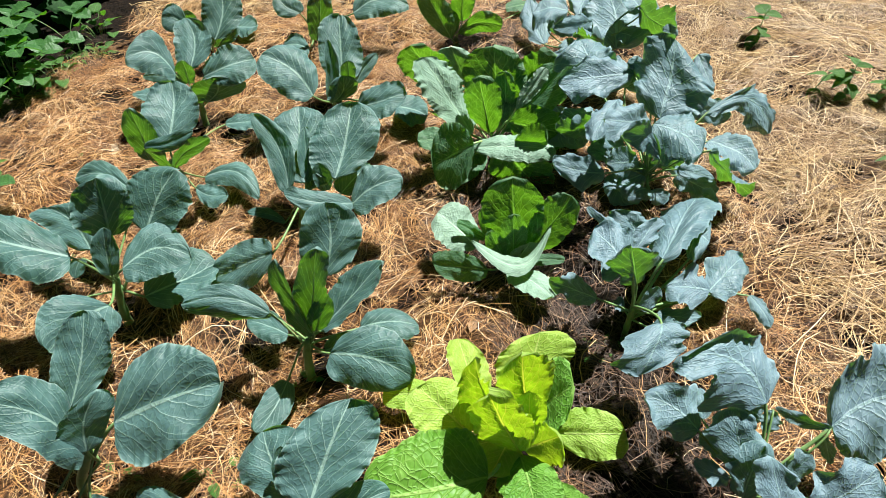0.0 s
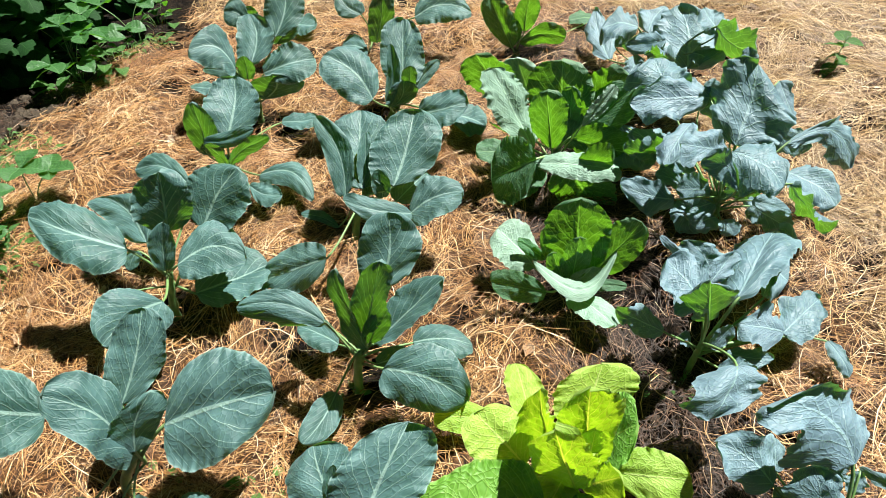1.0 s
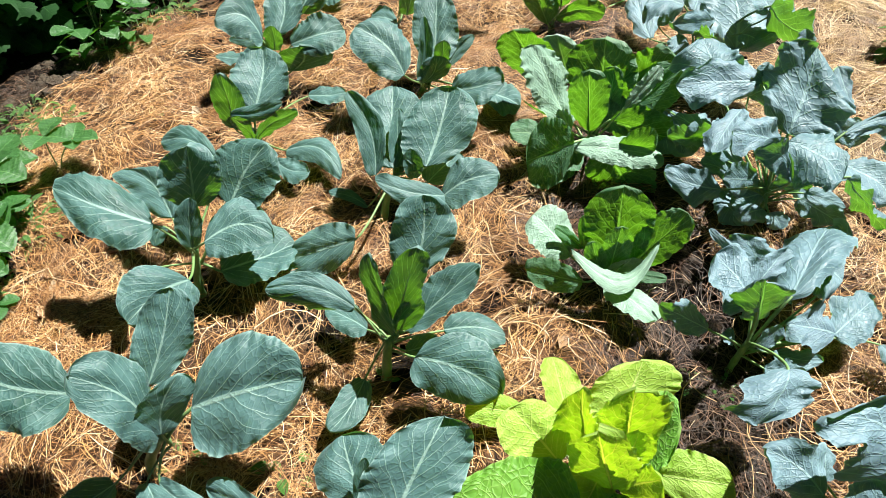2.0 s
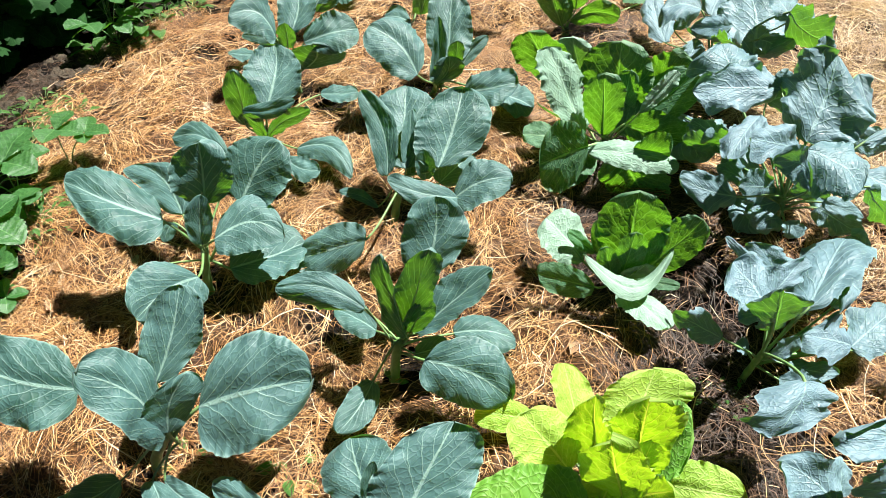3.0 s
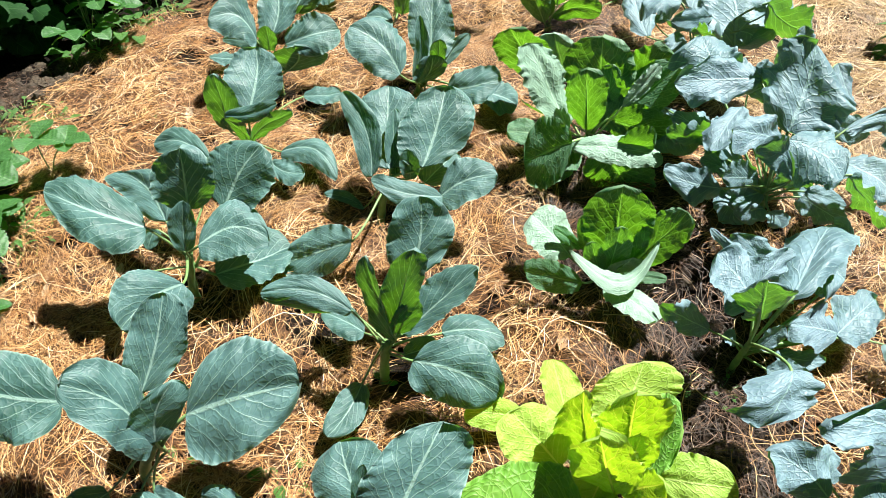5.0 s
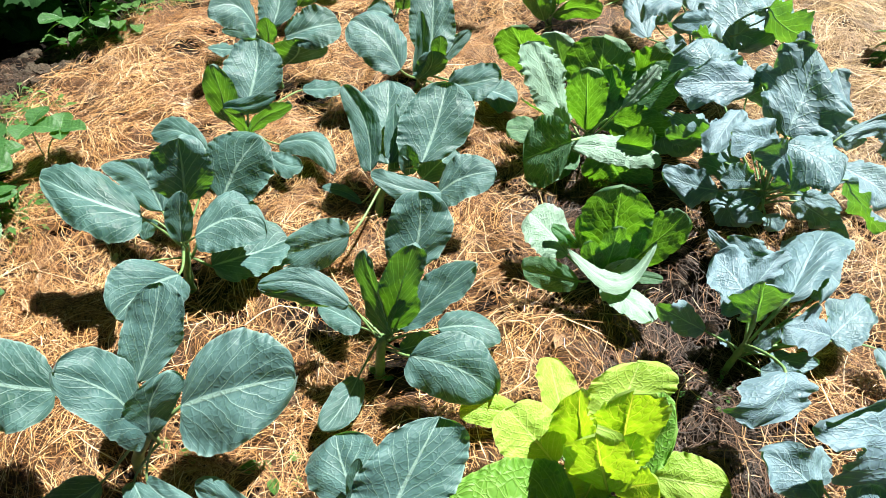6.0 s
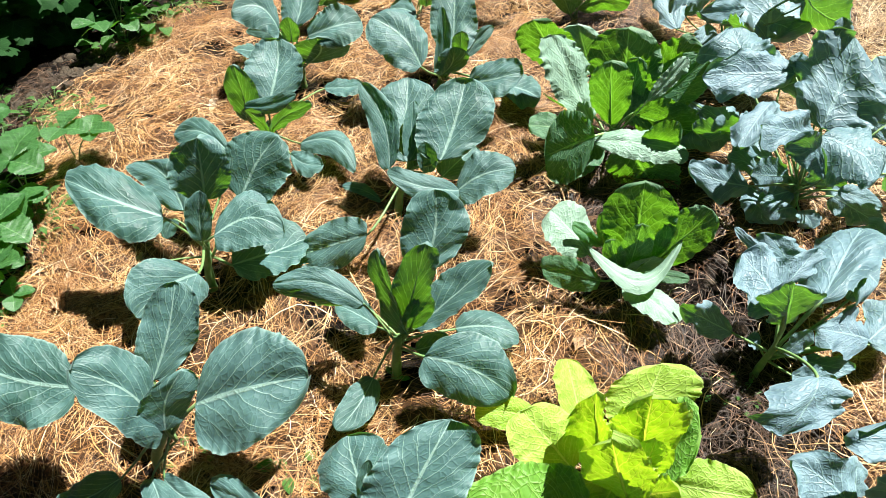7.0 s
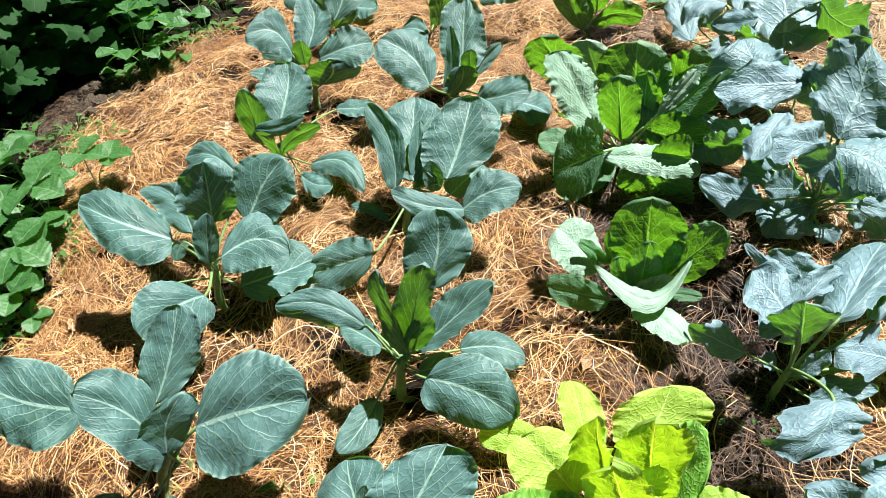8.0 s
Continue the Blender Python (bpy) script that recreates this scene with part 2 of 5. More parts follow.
# ---- mesh helpers ----
def mesh_of(name, verts, faces, material, uvs=None, smooth=True):
    me = bpy.data.meshes.new(name)
    me.from_pydata([tuple(v) for v in verts], [], faces)
    if uvs is not None:
        layer = me.uv_layers.new(name="UVMap")
        loops = np.empty(len(me.loops), dtype=np.int32)
        me.loops.foreach_get("vertex_index", loops)
        layer.data.foreach_set("uv", np.asarray(uvs, dtype=np.float32)[loops].ravel())
    me.polygons.foreach_set("use_smooth", [smooth] * len(me.polygons))
    me.materials.append(material)
    me.update()
    return me


def part(name, me, parent, at=(0, 0, 0), label=""):
    ob = new(name, me)
    ob.parent = parent
    ob.location = at
    return tagged(ob, label)


def thing(name, at, label, category, group="", kind=""):
    ob = new(name)
    ob.empty_display_size = 0.05
    ob.location = at
    return tagged(ob, label, category, group, kind)


def tube(name, points, radii, material, sides=8):
    """A round stalk along points, closed at both ends."""
    points = [Vector(p) for p in points]
    verts, faces = [], []
    for k, p in enumerate(points):
        way = (points[min(k + 1, len(points) - 1)] - points[max(k - 1, 0)]).normalized()
        a = way.orthogonal().normalized() if k == 0 else (a - way * a.dot(way)).normalized()
        b = way.cross(a)
        for j in range(sides):
            turn = 2 * math.pi * j / sides
            verts.append(p + (a * math.cos(turn) + b * math.sin(turn)) * radii[k])
    for k in range(len(points) - 1):
        for j in range(sides):
            i = (j + 1) % sides
            faces.append((k * sides + j, k * sides + i, (k + 1) * sides + i, (k + 1) * sides + j))
    faces.append(tuple(range(sides))[::-1])
    faces.append(tuple((len(points) - 1) * sides + j for j in range(sides)))
    return mesh_of(name, verts, faces, material)


def curve3(a, b, c, d, steps):
    """Points on a cubic from a to d with handles b and c."""
    out = []
    for k in range(steps + 1):
        t = k / steps
        out.append(a * (1 - t) ** 3 + b * 3 * t * (1 - t) ** 2 + c * 3 * t * t * (1 - t) + d * t**3)
    return out


def lie(x, y):
    """The ground's height: a bed that rises gently, with shallow mounds along the rows."""
    return 0.01 * x + 0.02 * y + 0.010 * np.sin(5.3 * x + 1.7 * np.sin(2.3 * y)) + 0.008 * np.sin(7.1 * y + 2.1 * np.sin(3.1 * x)) + 0.005 * np.sin(17 * x + 3) * np.sin(15 * y)


# ---- leaves ----
SHAPES = {  # rise of the width to its peak, fall to the tip, edge unevenness, lobes, ruffle, blister
    "round": (0.36, 0.43, 0.024, 0.035, 0.19, 0.0024),
    "napa": (0.55, 0.3, 0.045, 0.0, 0.14, 0.003),
    "broc": (0.42, 0.5, 0.018, 0.3, 0.3, 0.003),
}


def blade(shape, base, tip, half, peak, bow, bend, cup, veins, slant, seed, rows=56, cols=24):
    """A leaf's blade as vertices about its base, with the curve of its midrib."""
    rise, fall, rough, lobes, ruffle, pucker = SHAPES[shape]
    rng = random.Random(seed)
    long = tip - base
    size, wide = long.length, half.length
    up = long.cross(half).normalized()
    side = (half - long * (half.dot(long) / long.length_squared)).normalized()
    shift = [rng.uniform(0, 50) for _ in range(4)]
    q = min(1.0, size / (2.6 * wide))
    cell = max(4.0, size / 0.026)
    frill = {"round": 0.1, "napa": 0.14, "broc": 0.17}[shape]
    roll = {"round": 0.05, "napa": 0.04, "broc": 0.24}[shape]
    verts, uvs, rib = [], [], []
    for r in range(rows + 1):
        s = r / rows
        if s < peak:
            w = math.sin(math.pi / 2 * s / peak) ** rise
        else:
            w = max(0.0, math.cos(math.pi / 2 * (s - peak) / (1 - peak))) ** fall
        arch = math.sin(math.pi * min(1.0, s * 0.98))
        mid = long * s + side * (bow * arch) + up * (bend * size * arch)
        rib.append(mid)
        for c in range(cols + 1):
            x = 2 * c / cols - 1
            sgn = 1 if x > 0 else -1
            x = sgn * abs(x) ** 0.82
            a = abs(x)
            edge = 1 + rough * noise.noise((s * 5 + shift[0], sgn * 3.0, shift[1])) * 2 + rough * noise.noise((s * 17 + shift[1], sgn * 3.0, 4.0)) - rough * 0.55 * abs(math.sin(s * 31 + shift[0]))
            if lobes:
                edge += lobes * (noise.noise((s * 3.6 + shift[2], sgn * 7.0, 1.0)) * 1.6 + noise.noise((s * 8.5 + shift[3], sgn * 5.0, 2.0)) * 0.55)
            p = mid + half * (w * x * (1 + (edge - 1) * a * a))
            lift = cup * wide * w * a**1.7
            wave = noise.noise((s * q * 3.2 + shift[2], x * 1.3, shift[3])) + 0.28 * noise.noise((s * q * 7.5 + shift[3], x * 1.9, 2.0))
            lift += ruffle * wide * wave * (0.25 + a * a) * 1.5 * min(1.0, 6 * s)
            # The lamina bulges between its side veins, and in cells between those.
            ph = (s - slant * a**0.85) * veins + (0.42 if x > 0 else 0)
            bulge = abs(math.sin(math.pi * ph)) ** 0.7 * min(1, a * 5) * (1.15 - a) * (0.75 + 0.9 * noise.noise((s * 4 + shift[3], x * 2, shift[1])))
            lift += pucker * min(1.3, size / 0.22) * bulge
            lift += pucker * 0.9 * noise.noise((s * cell * 0.55 + shift[0], x * wide / size * cell * 0.7, shift[2])) * min(1, a * 6)
            lift += pucker * 0.45 * noise.noise((s * cell * 1.2 + shift[1], x * wide / size * cell * 1.4, shift[0])) * min(1, a * 6)
            lift += (0.1 if shape != "broc" else 0.05) * wide * w * min(a * 3.0, 1.0) * (1 - 0.5 * a)
            # A frilled margin, and stretches of it rolled under.
            lift += frill * wide * a**5 * noise.noise((s * size * 60 + shift[1], sgn * 2.0, shift[0]))
            lift += frill * 0.6 * wide * a**7 * noise.noise((s * size * 150 + shift[2], sgn * 5.0, shift[3]))
            lift -= roll * wide * a**6 * max(0.0, 0.3 + 1.6 * noise.noise((s * 3.1 + shift[3], sgn * 4.0, shift[2])))
            lift -= 0.06 * size * max(0.0, s - 0.75) ** 2 * 16 * (0.4 if shape == "napa" else 0.25)
            verts.append(p + up * lift)
            uvs.append(((x + 1) / 2, s))
        rib[-1] = verts[-1 - cols // 2]
    n = cols + 1
    faces = [(r * n + c, r * n + c + 1, (r + 1) * n + c + 1, (r + 1) * n + c) for r in range(rows) for c in range(cols)]
    return verts, faces, uvs, rib, up


VEINS = {"round": (6.0, 0.6), "napa": (7.0, 0.5), "broc": (6.0, 0.45)}


class Plant:
    """A row vegetable: a stalk, and leaves on petioles that rise from its crown."""

    def __init__(self, name, shape, material, foot, crown, label, category, group, thick=0.013):
        self.shape, self.material = shape, material
        self.foot, self.crown = Vector(foot), Vector(crown)
        self.root = thing(name, foot, label, category, group)
        self.count, self.seed = 0, round(1000 * abs(foot[0]) + 777 * abs(foot[1]))
        rise = self.crown - self.foot
        points = curve3(Vector((0, 0, -0.03)), Vector((rise.x * 0.1, rise.y * 0.1, rise.z * 0.4)), rise * 0.7, rise, 9)
        radii = [thick * (1.25 - 0.35 * k / 9) * (1 + 0.12 * math.sin(k * 2.4)) for k in range(10)]
        part("stem", tube("stem", points, radii, STALK, 10), self.root)

    def leaf(self, base, tip, half, peak, bow, bend, cup, material=None):
        base, tip, half = Vector(base), Vector(tip), Vector(half)
        self.count += 1
        veins, slant = VEINS[self.shape]
        verts, faces, uvs, rib, up = blade(self.shape, base, tip, half, peak, bow, bend, cup, veins, slant, self.seed + self.count)
        ob = part("leaf", mesh_of("leaf", verts, faces, material or self.material, uvs), self.root, base - self.foot)
        start = self.crown - base - Vector((0, 0, 0.03 * (self.count % 3)))
        reach = start.length
        way = (rib[2] - rib[0]).normalized()
        thick = 0.0022 + 0.016 * half.length if self.shape != "napa" else 0.002 + 0.02 * half.length
        stalk = []
        if reach > 0.025:
            out = Vector((-start.x, -start.y, 0)) * 0.25 + Vector((0, 0, 0.1 * reach - 0.2 * start.z))
            stalk = curve3(start, start + out, start * 0.22 - way * reach * 0.12, Vector((0, 0, 0)), 8)[:-1]
        ribs = [rib[k] - up * thick * 0.95 for k in range(0, 51, 5)]
        points = stalk + ribs
        radii = [thick * (1.25 - 0.25 * k / 8) for k in range(len(stalk))] + [thick * max(0.12, 1 - k / 10.5) for k in range(len(ribs))]
        part("petiole", tube("petiole", points, radii, RIB if self.shape == "napa" else STALK, 6), ob)
        return ob


# ---- ground ----
def axis(stops):
    """Grid lines that widen outwards: (from, to, step) in turn."""
    out = []
    for low, high, step in stops:
        out += list(np.arange(low, high - 1e-6, step))
    return np.array(out + [stops[-1][1]])


gx = axis(((-80, -20, 10), (-20, -5, 2), (-5, -2.6, 0.2), (-2.6, 2.6, 0.04), (2.6, 5, 0.2), (5, 20, 2), (20, 80, 10)))
gy = axis(((-80, -20, 10), (-20, -2, 2), (-2, 0.2, 0.2), (0.2, 4.4, 0.04), (4.4, 8, 0.2), (8, 20, 2), (20, 80, 10)))
xx, yy = np.meshgrid(gx, gy)
near = np.clip(1 - (np.hypot(xx, yy - 2) - 4) / 10, 0, 1)
zz = lie(xx, yy) * near
bank = np.exp(-(((xx + 2.62) / 0.22) ** 2) - (((yy - 2.5) / 0.45) ** 2))
zz += 0.05 * bank
cols = len(gx)
ground = new("ground", mesh_of("ground", np.stack([xx, yy, zz], -1).reshape(-1, 3), [(r * cols + c, r * cols + c + 1, (r + 1) * cols + c + 1, (r + 1) * cols + c) for r in range(len(gy) - 1) for c in range(cols - 1)], SOIL))
tagged(ground, "dark crumbly garden soil under the mulch", "soil", kind="structure")


def bed_edge(y):
    """Where the straw ends, towards the weeds."""
    return np.interp(y, (0.0, 0.9, 1.2, 1.5, 2.1, 2.3, 2.8, 3.1, 4.5), (-1.9, -1.84, -1.92, -2.06, -2.42, -2.33, -2.16, -2.05, -1.7))


def heap(x, y):
    """How high the mulch lies over the soil: uneven lumps, a hand's width to an arm's length across."""
    lumps = np.sin(9.1 * x + 2.2 * np.sin(6.3 * y)) * np.sin(8.3 * y + 1.9 * np.sin(7.7 * x)) + 0.6 * np.sin(23 * x + 2.5 * np.sin(13 * y)) * np.sin(19 * y + 1.8 * np.sin(17 * x))
    return 0.018 + 0.016 * np.clip(lumps, -0.9, 1.4)


def straw(name, tufts, each, box, lengths, widths, loft, seed, label, keep, material):
    """Loose dry stems: each a bent channelled blade of four lengths, lying in tufts that share a heading and a curl."""
    rng = np.random.default_rng(seed)
    x0, x1, y0, y1 = box
    tx, ty = rng.uniform(x0, x1, tufts), rng.uniform(y0, y1, tufts)
    ok = rng.uniform(0, 1, tufts) < keep(tx, ty)
    tx, ty = tx[ok], ty[ok]
    m = len(tx)
    flow = 1.5 * np.sin(1.7 * tx + 0.8 * np.sin(2.2 * ty)) + 1.2 * np.sin(1.9 * ty + 1.0) + 0.4
    heading = flow + rng.normal(0, 1.1, m)
    curl = rng.normal(0, 1.1, m)
    raised = rng.uniform(0, 1, m) ** 1.8
    n = m * each
    rep = lambda a: np.repeat(a, each)  # noqa: E731
    spread = 0.045
    x, y = rep(tx) + rng.normal(0, spread, n), rep(ty) + rng.normal(0, spread, n)
    ok = rng.uniform(0, 1, n) < np.clip(keep(x, y) * 1.6, 0, 1)
    pick = lambda a: a[ok]  # noqa: E731
    x, y, turn, bend, high = pick(x), pick(y), pick(rep(heading)), pick(rep(curl)), pick(rep(raised))
    n = len(x)
    turn = turn + rng.normal(0, 0.45, n)
    bend = bend + rng.normal(0, 0.7, n)
    twist = rng.normal(0, 1.2, n)
    size = rng.uniform(*lengths, n) * rng.uniform(0.5, 1.15, n)
    wide = rng.uniform(*widths, n)
    lift = (0.35 * high + 0.65 * rng.uniform(0, 1, n)) * loft + 0.001
    slope = np.clip(rng.normal(0, 0.1, n), -0.2, 0.2)
    arch = np.abs(rng.normal(0, 0.05, n)) * size
    px, py = x.copy(), y.copy()
    spots = []
    steps = 4
    for k in range(steps + 1):
        f = k / steps - 0.5
        way = turn + bend * f + twist * f * f
        if k:
            px, py = px + np.cos(way) * size / steps, py + np.sin(way) * size / steps
        spots.append((px.copy(), py.copy(), way, f))
    cx, cy = spots[2][0] - x, spots[2][1] - y
    rings = []
    for px, py, way, f in spots:
        px, py = px - cx, py - cy
        base = lie(px, py) + heap(px, py)
        pz = np.maximum(base + lift + slope * size * f + arch * (1 - 4 * f * f), base - 0.004)
        body = wide * 0.5 * (1.0 - 0.9 * f * f - 0.25 * f)
        dx, dy = -np.sin(way), np.cos(way)
        rings.append(np.stack([px - dx * body, py - dy * body, pz], -1))
        rings.append(np.stack([px, py, pz + body * 0.9], -1))
        rings.append(np.stack([px + dx * body, py + dy * body, pz], -1))
    verts = np.stack(rings, 1).reshape(-1, 3)
    quads = [(3 * k + j, 3 * k + j + 1, 3 * k + j + 4, 3 * k + j + 3) for k in range(steps) for j in range(2)]
    faces = (np.arange(n)[:, None, None] * (3 * steps + 3) + np.array(quads)[None]).reshape(-1)
    me = bpy.data.meshes.new(name)
    me.vertices.add(len(verts))
    me.vertices.foreach_set("co", verts.astype(np.float32).ravel())
    me.loops.add(len(faces))
    me.loops.foreach_set("vertex_index", faces.astype(np.int32))
    me.polygons.add(len(faces) // 4)
    me.polygons.foreach_set("loop_start", np.arange(0, len(faces), 4, dtype=np.int32))
    me.materials.append(material)
    me.update(calc_edges=True)
    return tagged(new(name, me), label, "straw", kind="stuff")


FEET = ((-1.05, 0.61), (-1.15, 1.17), (-0.49, 0.94), (-0.41, 0.49), (-0.61, 1.51), (-1.22, 1.86), (-1.22, 2.31), (-1.37, 2.91), (-0.60, 2.26), (-0.81, 2.92), (0.08, 0.69), (0.11, 1.35), (0.11, 1.98), (-0.04, 2.83), (0.63, 1.62), (0.44, 1.04), (0.64, 0.52), (0.56, 2.58))


def brown_furrow_shade(x, y):
    """The furrow between the cabbages and the broccoli: old brown mulch, darkened for the plants' shade."""
    # wide: spreads the dark mulch to where the large cabbage casts shade.
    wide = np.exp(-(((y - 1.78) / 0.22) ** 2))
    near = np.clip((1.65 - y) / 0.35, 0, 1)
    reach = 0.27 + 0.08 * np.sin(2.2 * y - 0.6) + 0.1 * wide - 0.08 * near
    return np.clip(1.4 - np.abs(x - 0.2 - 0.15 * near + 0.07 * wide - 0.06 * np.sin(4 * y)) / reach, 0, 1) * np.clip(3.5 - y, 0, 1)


def bare(x, y):
    """How thin the mulch lies: along the furrow, to deepen its painted shade, round the stems and in patches."""
    thin = 0.8 * brown_furrow_shade(x, y)
    spots = 0.5 + 0.5 * np.sin(4.7 * x + 2.2 * np.sin(3.3 * y) + 1.0) * np.sin(5.1 * y + 1.9 * np.sin(2.9 * x))
    thin = thin + 0.5 * np.clip(spots - 0.68, 0, 1) * 2.0 * (x < 0.75)
    for fx, fy in FEET:
        thin = thin + 0.75 * np.exp(-(((x - fx) ** 2 + (y - fy) ** 2) / 0.085**2))
    return np.clip(thin, 0, 0.95)


def mulched(x, y):
    inside = np.clip((x - bed_edge(y) + 0.02 * np.sin(23 * y)) / 0.10, 0, 1)
    tufts = np.sin(21 * x + 3 * np.sin(7 * y)) * np.sin(19 * y + 3 * np.sin(8 * x)) + 0.6 * np.sin(9 * x + 5) * np.sin(11 * y + 2 * np.sin(6 * x))
    return inside * (1 - bare(x, y)) * np.clip(0.85 + 0.5 * tufts, 0.3, 1)


def golden(x, y):
    return mulched(x, y) * np.clip((1.05 + 0.08 * np.sin(5 * y) - x - 0.25 * (y - 1.5)) / 0.3, 0.0, 1)


def pale(x, y):
    return mulched(x, y) * np.clip((x + 0.25 * (y - 1.5) - 0.75 - 0.08 * np.sin(5 * y)) / 0.3, 0.0, 1)


def mat():
    """The matted lower layer of the mulch, one uneven sheet with holes where the soil shows, out past the bed."""
    mx = axis(((-2.6, 2.6, 0.025), (2.6, 9, 0.2)))
    my = axis(((-6, 0.3, 0.2), (0.3, 3.5, 0.025), (3.5, 6, 0.06), (6, 12, 0.3)))
    ax, ay = np.meshgrid(mx, my)
    az = lie(ax, ay) * np.clip(1 - (np.hypot(ax, ay - 2) - 4) / 10, 0, 1) + heap(ax, ay) - 0.006
    beyond = ((ay < 0.3) | (ay > 3.5) | (ax > 2.6)) & (ax > bed_edge(ay) + 0.1)
    cover = np.where(beyond, 1.0, mulched(ax, ay))
    az = az + 0.25 * np.clip(np.maximum(np.maximum(0.3 - ay, ay - 4.4), ax - 2.6), 0, 0.3)
    wide = len(mx)
    faces = [(r * wide + c, r * wide + c + 1, (r + 1) * wide + c + 1, (r + 1) * wide + c) for r in range(len(my) - 1) for c in range(wide - 1) if cover[r, c] > 0.4]
    used = sorted({v for f in faces for v in f})
    at = {v: k for k, v in enumerate(used)}
    verts = np.stack([ax, ay, az], -1).reshape(-1, 3)[used]
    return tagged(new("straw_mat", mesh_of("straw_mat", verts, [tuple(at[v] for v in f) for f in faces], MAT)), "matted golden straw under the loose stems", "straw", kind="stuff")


mat()
straw("straw_mulch", 4600, 24, (-2.3, 1.4, 0.4, 3.4), (0.06, 0.18), (0.0009, 0.0018), 0.03, 3, "fine golden dry straw mulch over the bed", golden, STRAW)
straw("straw_mulch", 800, 12, (-2.3, 1.4, 0.4, 3.4), (0.12, 0.28), (0.0014, 0.0026), 0.036, 8, "loose golden dry straw mulch over the bed", golden, STRAW)
straw("straw_mulch", 600, 16, (-2.4, 0.9, 3.3, 4.4), (0.12, 0.28), (0.0024, 0.004), 0.03, 4, "loose golden dry straw mulch beyond the rows", mulched, HAY)
straw("hay_mulch", 1800, 22, (0.45, 2.3, 0.45, 3.4), (0.1, 0.3), (0.0013, 0.0027), 0.032, 5, "long pale dry hay spread beside the rows", pale, HAY)
straw("hay_mulch", 500, 16, (0.6, 2.6, 3.3, 4.4), (0.16, 0.34), (0.0024, 0.0045), 0.03, 7, "long pale dry hay spread beyond the rows", mulched, HAY)
straw("shaded_old_straw", 900, 22, (-0.45, 0.85, 0.45, 3.3), (0.06, 0.2), (0.0011, 0.0024), 0.02, 9, "old brown straw in the furrow, its colour darkened for the plants' shade", brown_furrow_shade, SHADED_OLD_STRAW)
straw("straw_litter", 420, 8, (-3.0, -1.8, 0.8, 3.4), (0.03, 0.12), (0.001, 0.0024), 0.008, 6, "thin grey straw litter on bare soil", lambda x, y: 0.5 * np.clip(1 - (bed_edge(y) - x) / 0.6, 0, 1), SHADED_OLD_STRAW)
straw("shaded_old_straw", 260, 16, (-2.75, -2.15, 1.95, 2.75), (0.03, 0.12), (0.001, 0.002), 0.03, 10, "grey matted straw and roots on the soil bank", lambda x, y: np.clip(1 - np.abs(x - bed_edge(y) + 0.06) / 0.2, 0, 1), SHADED_OLD_STRAW)


# ---- the rows of vegetables: leaf(base, tip, half width, widest at, bow, bend, cup) ----

row = Plant("cauliflower_plant", "round", CAULI, (-1.055, 0.612, 0.002), (-0.941, 0.628, 0.223), "blue-green cauliflower plant with broad upright leaves in straw", "cauliflower", "cauliflower rows", 0.012)
row.leaf((-0.86, 0.668, 0.285), (-0.616, 0.753, 0.309), (0, 0.103, 0.087), 0.38, 0.009, 0.04, 0)
row.leaf((-0.981, 0.709, 0.294), (-0.936, 0.875, 0.458), (-0.066, -0.013, 0.009), 0.597, -0.009, 0, -0.05)
row.leaf((-0.932, 0.612, 0.243), (-1.048, 0.629, 0.462), (0.01, -0.074, -0.036), 0.529, -0.022, 0.1, -0.08)
row.leaf((-1.115, 0.649, 0.342), (-1.357, 0.661, 0.4), (0.013, -0.082, -0.052), 0.422, 0.015, 0.05, -0.05)
row.leaf((-0.922, 0.615, 0.253), (-0.863, 0.695, 0.385), (-0.05, -0.027, 0.009), 0.68, 0.016, 0, 0.3)
row.leaf((-1.07, 0.542, 0.107), (-1.193, 0.46, 0.094), (0.037, -0.034, -0.007), 0.38, 0.016, 0.1, 0)
row.leaf((-0.962, 0.555, 0.108), (-0.807, 0.508, 0.099), (-0.012, 0.034, 0.008), 0.503, -0.01, 0.1, 0)
row.leaf((-0.993, 0.551, 0.108), (-0.926, 0.469, 0.097), (0.038, 0.008, 0.001), 0.486, 0.008, 0.1, 0)

row = Plant("cauliflower_plant", "round", CAULI, (-1.146, 1.169, 0.012), (-1.107, 1.196, 0.213), "blue-green cauliflower plant with broad upright leaves in straw", "cauliflower", "cauliflower rows", 0.012)
row.leaf((-1.19, 1.191, 0.322), (-1.454, 1.212, 0.43), (0.042, -0.097, -0.032), 0.38, 0.02, 0.1, -0.1)
row.leaf((-1.186, 1.267, 0.273), (-1.418, 1.462, 0.285), (-0.097, -0.007, -0.026), 0.642, -0.024, 0, 0)
row.leaf((-1.079, 1.439, 0.358), (-1.309, 1.523, 0.357), (0.011, -0.054, -0.016), 0.655, -0.029, 0.06, 0)
row.leaf((-1.079, 1.248, 0.344), (-1.056, 1.3, 0.525), (-0.089, -0.013, -0.001), 0.553, -0.004, 0, 0.1)
row.leaf((-0.997, 1.291, 0.316), (-0.882, 1.405, 0.459), (-0.097, 0.043, 0.03), 0.484, 0.014, 0, 0.08)
row.leaf((-1.031, 1.16, 0.293), (-0.844, 1.211, 0.276), (-0.014, 0.077, 0.041), 0.446, 0.043, 0.06, -0.1)
row.leaf((-1.081, 1.163, 0.262), (-1.068, 1.232, 0.394), (-0.041, -0.007, -0.001), 0.522, 0.005, 0, 0.2)
row.leaf((-1.061, 1.204, 0.11), (-0.852, 1.325, 0.128), (-0.059, 0.089, 0.006), 0.604, -0.019, 0.05, 0)
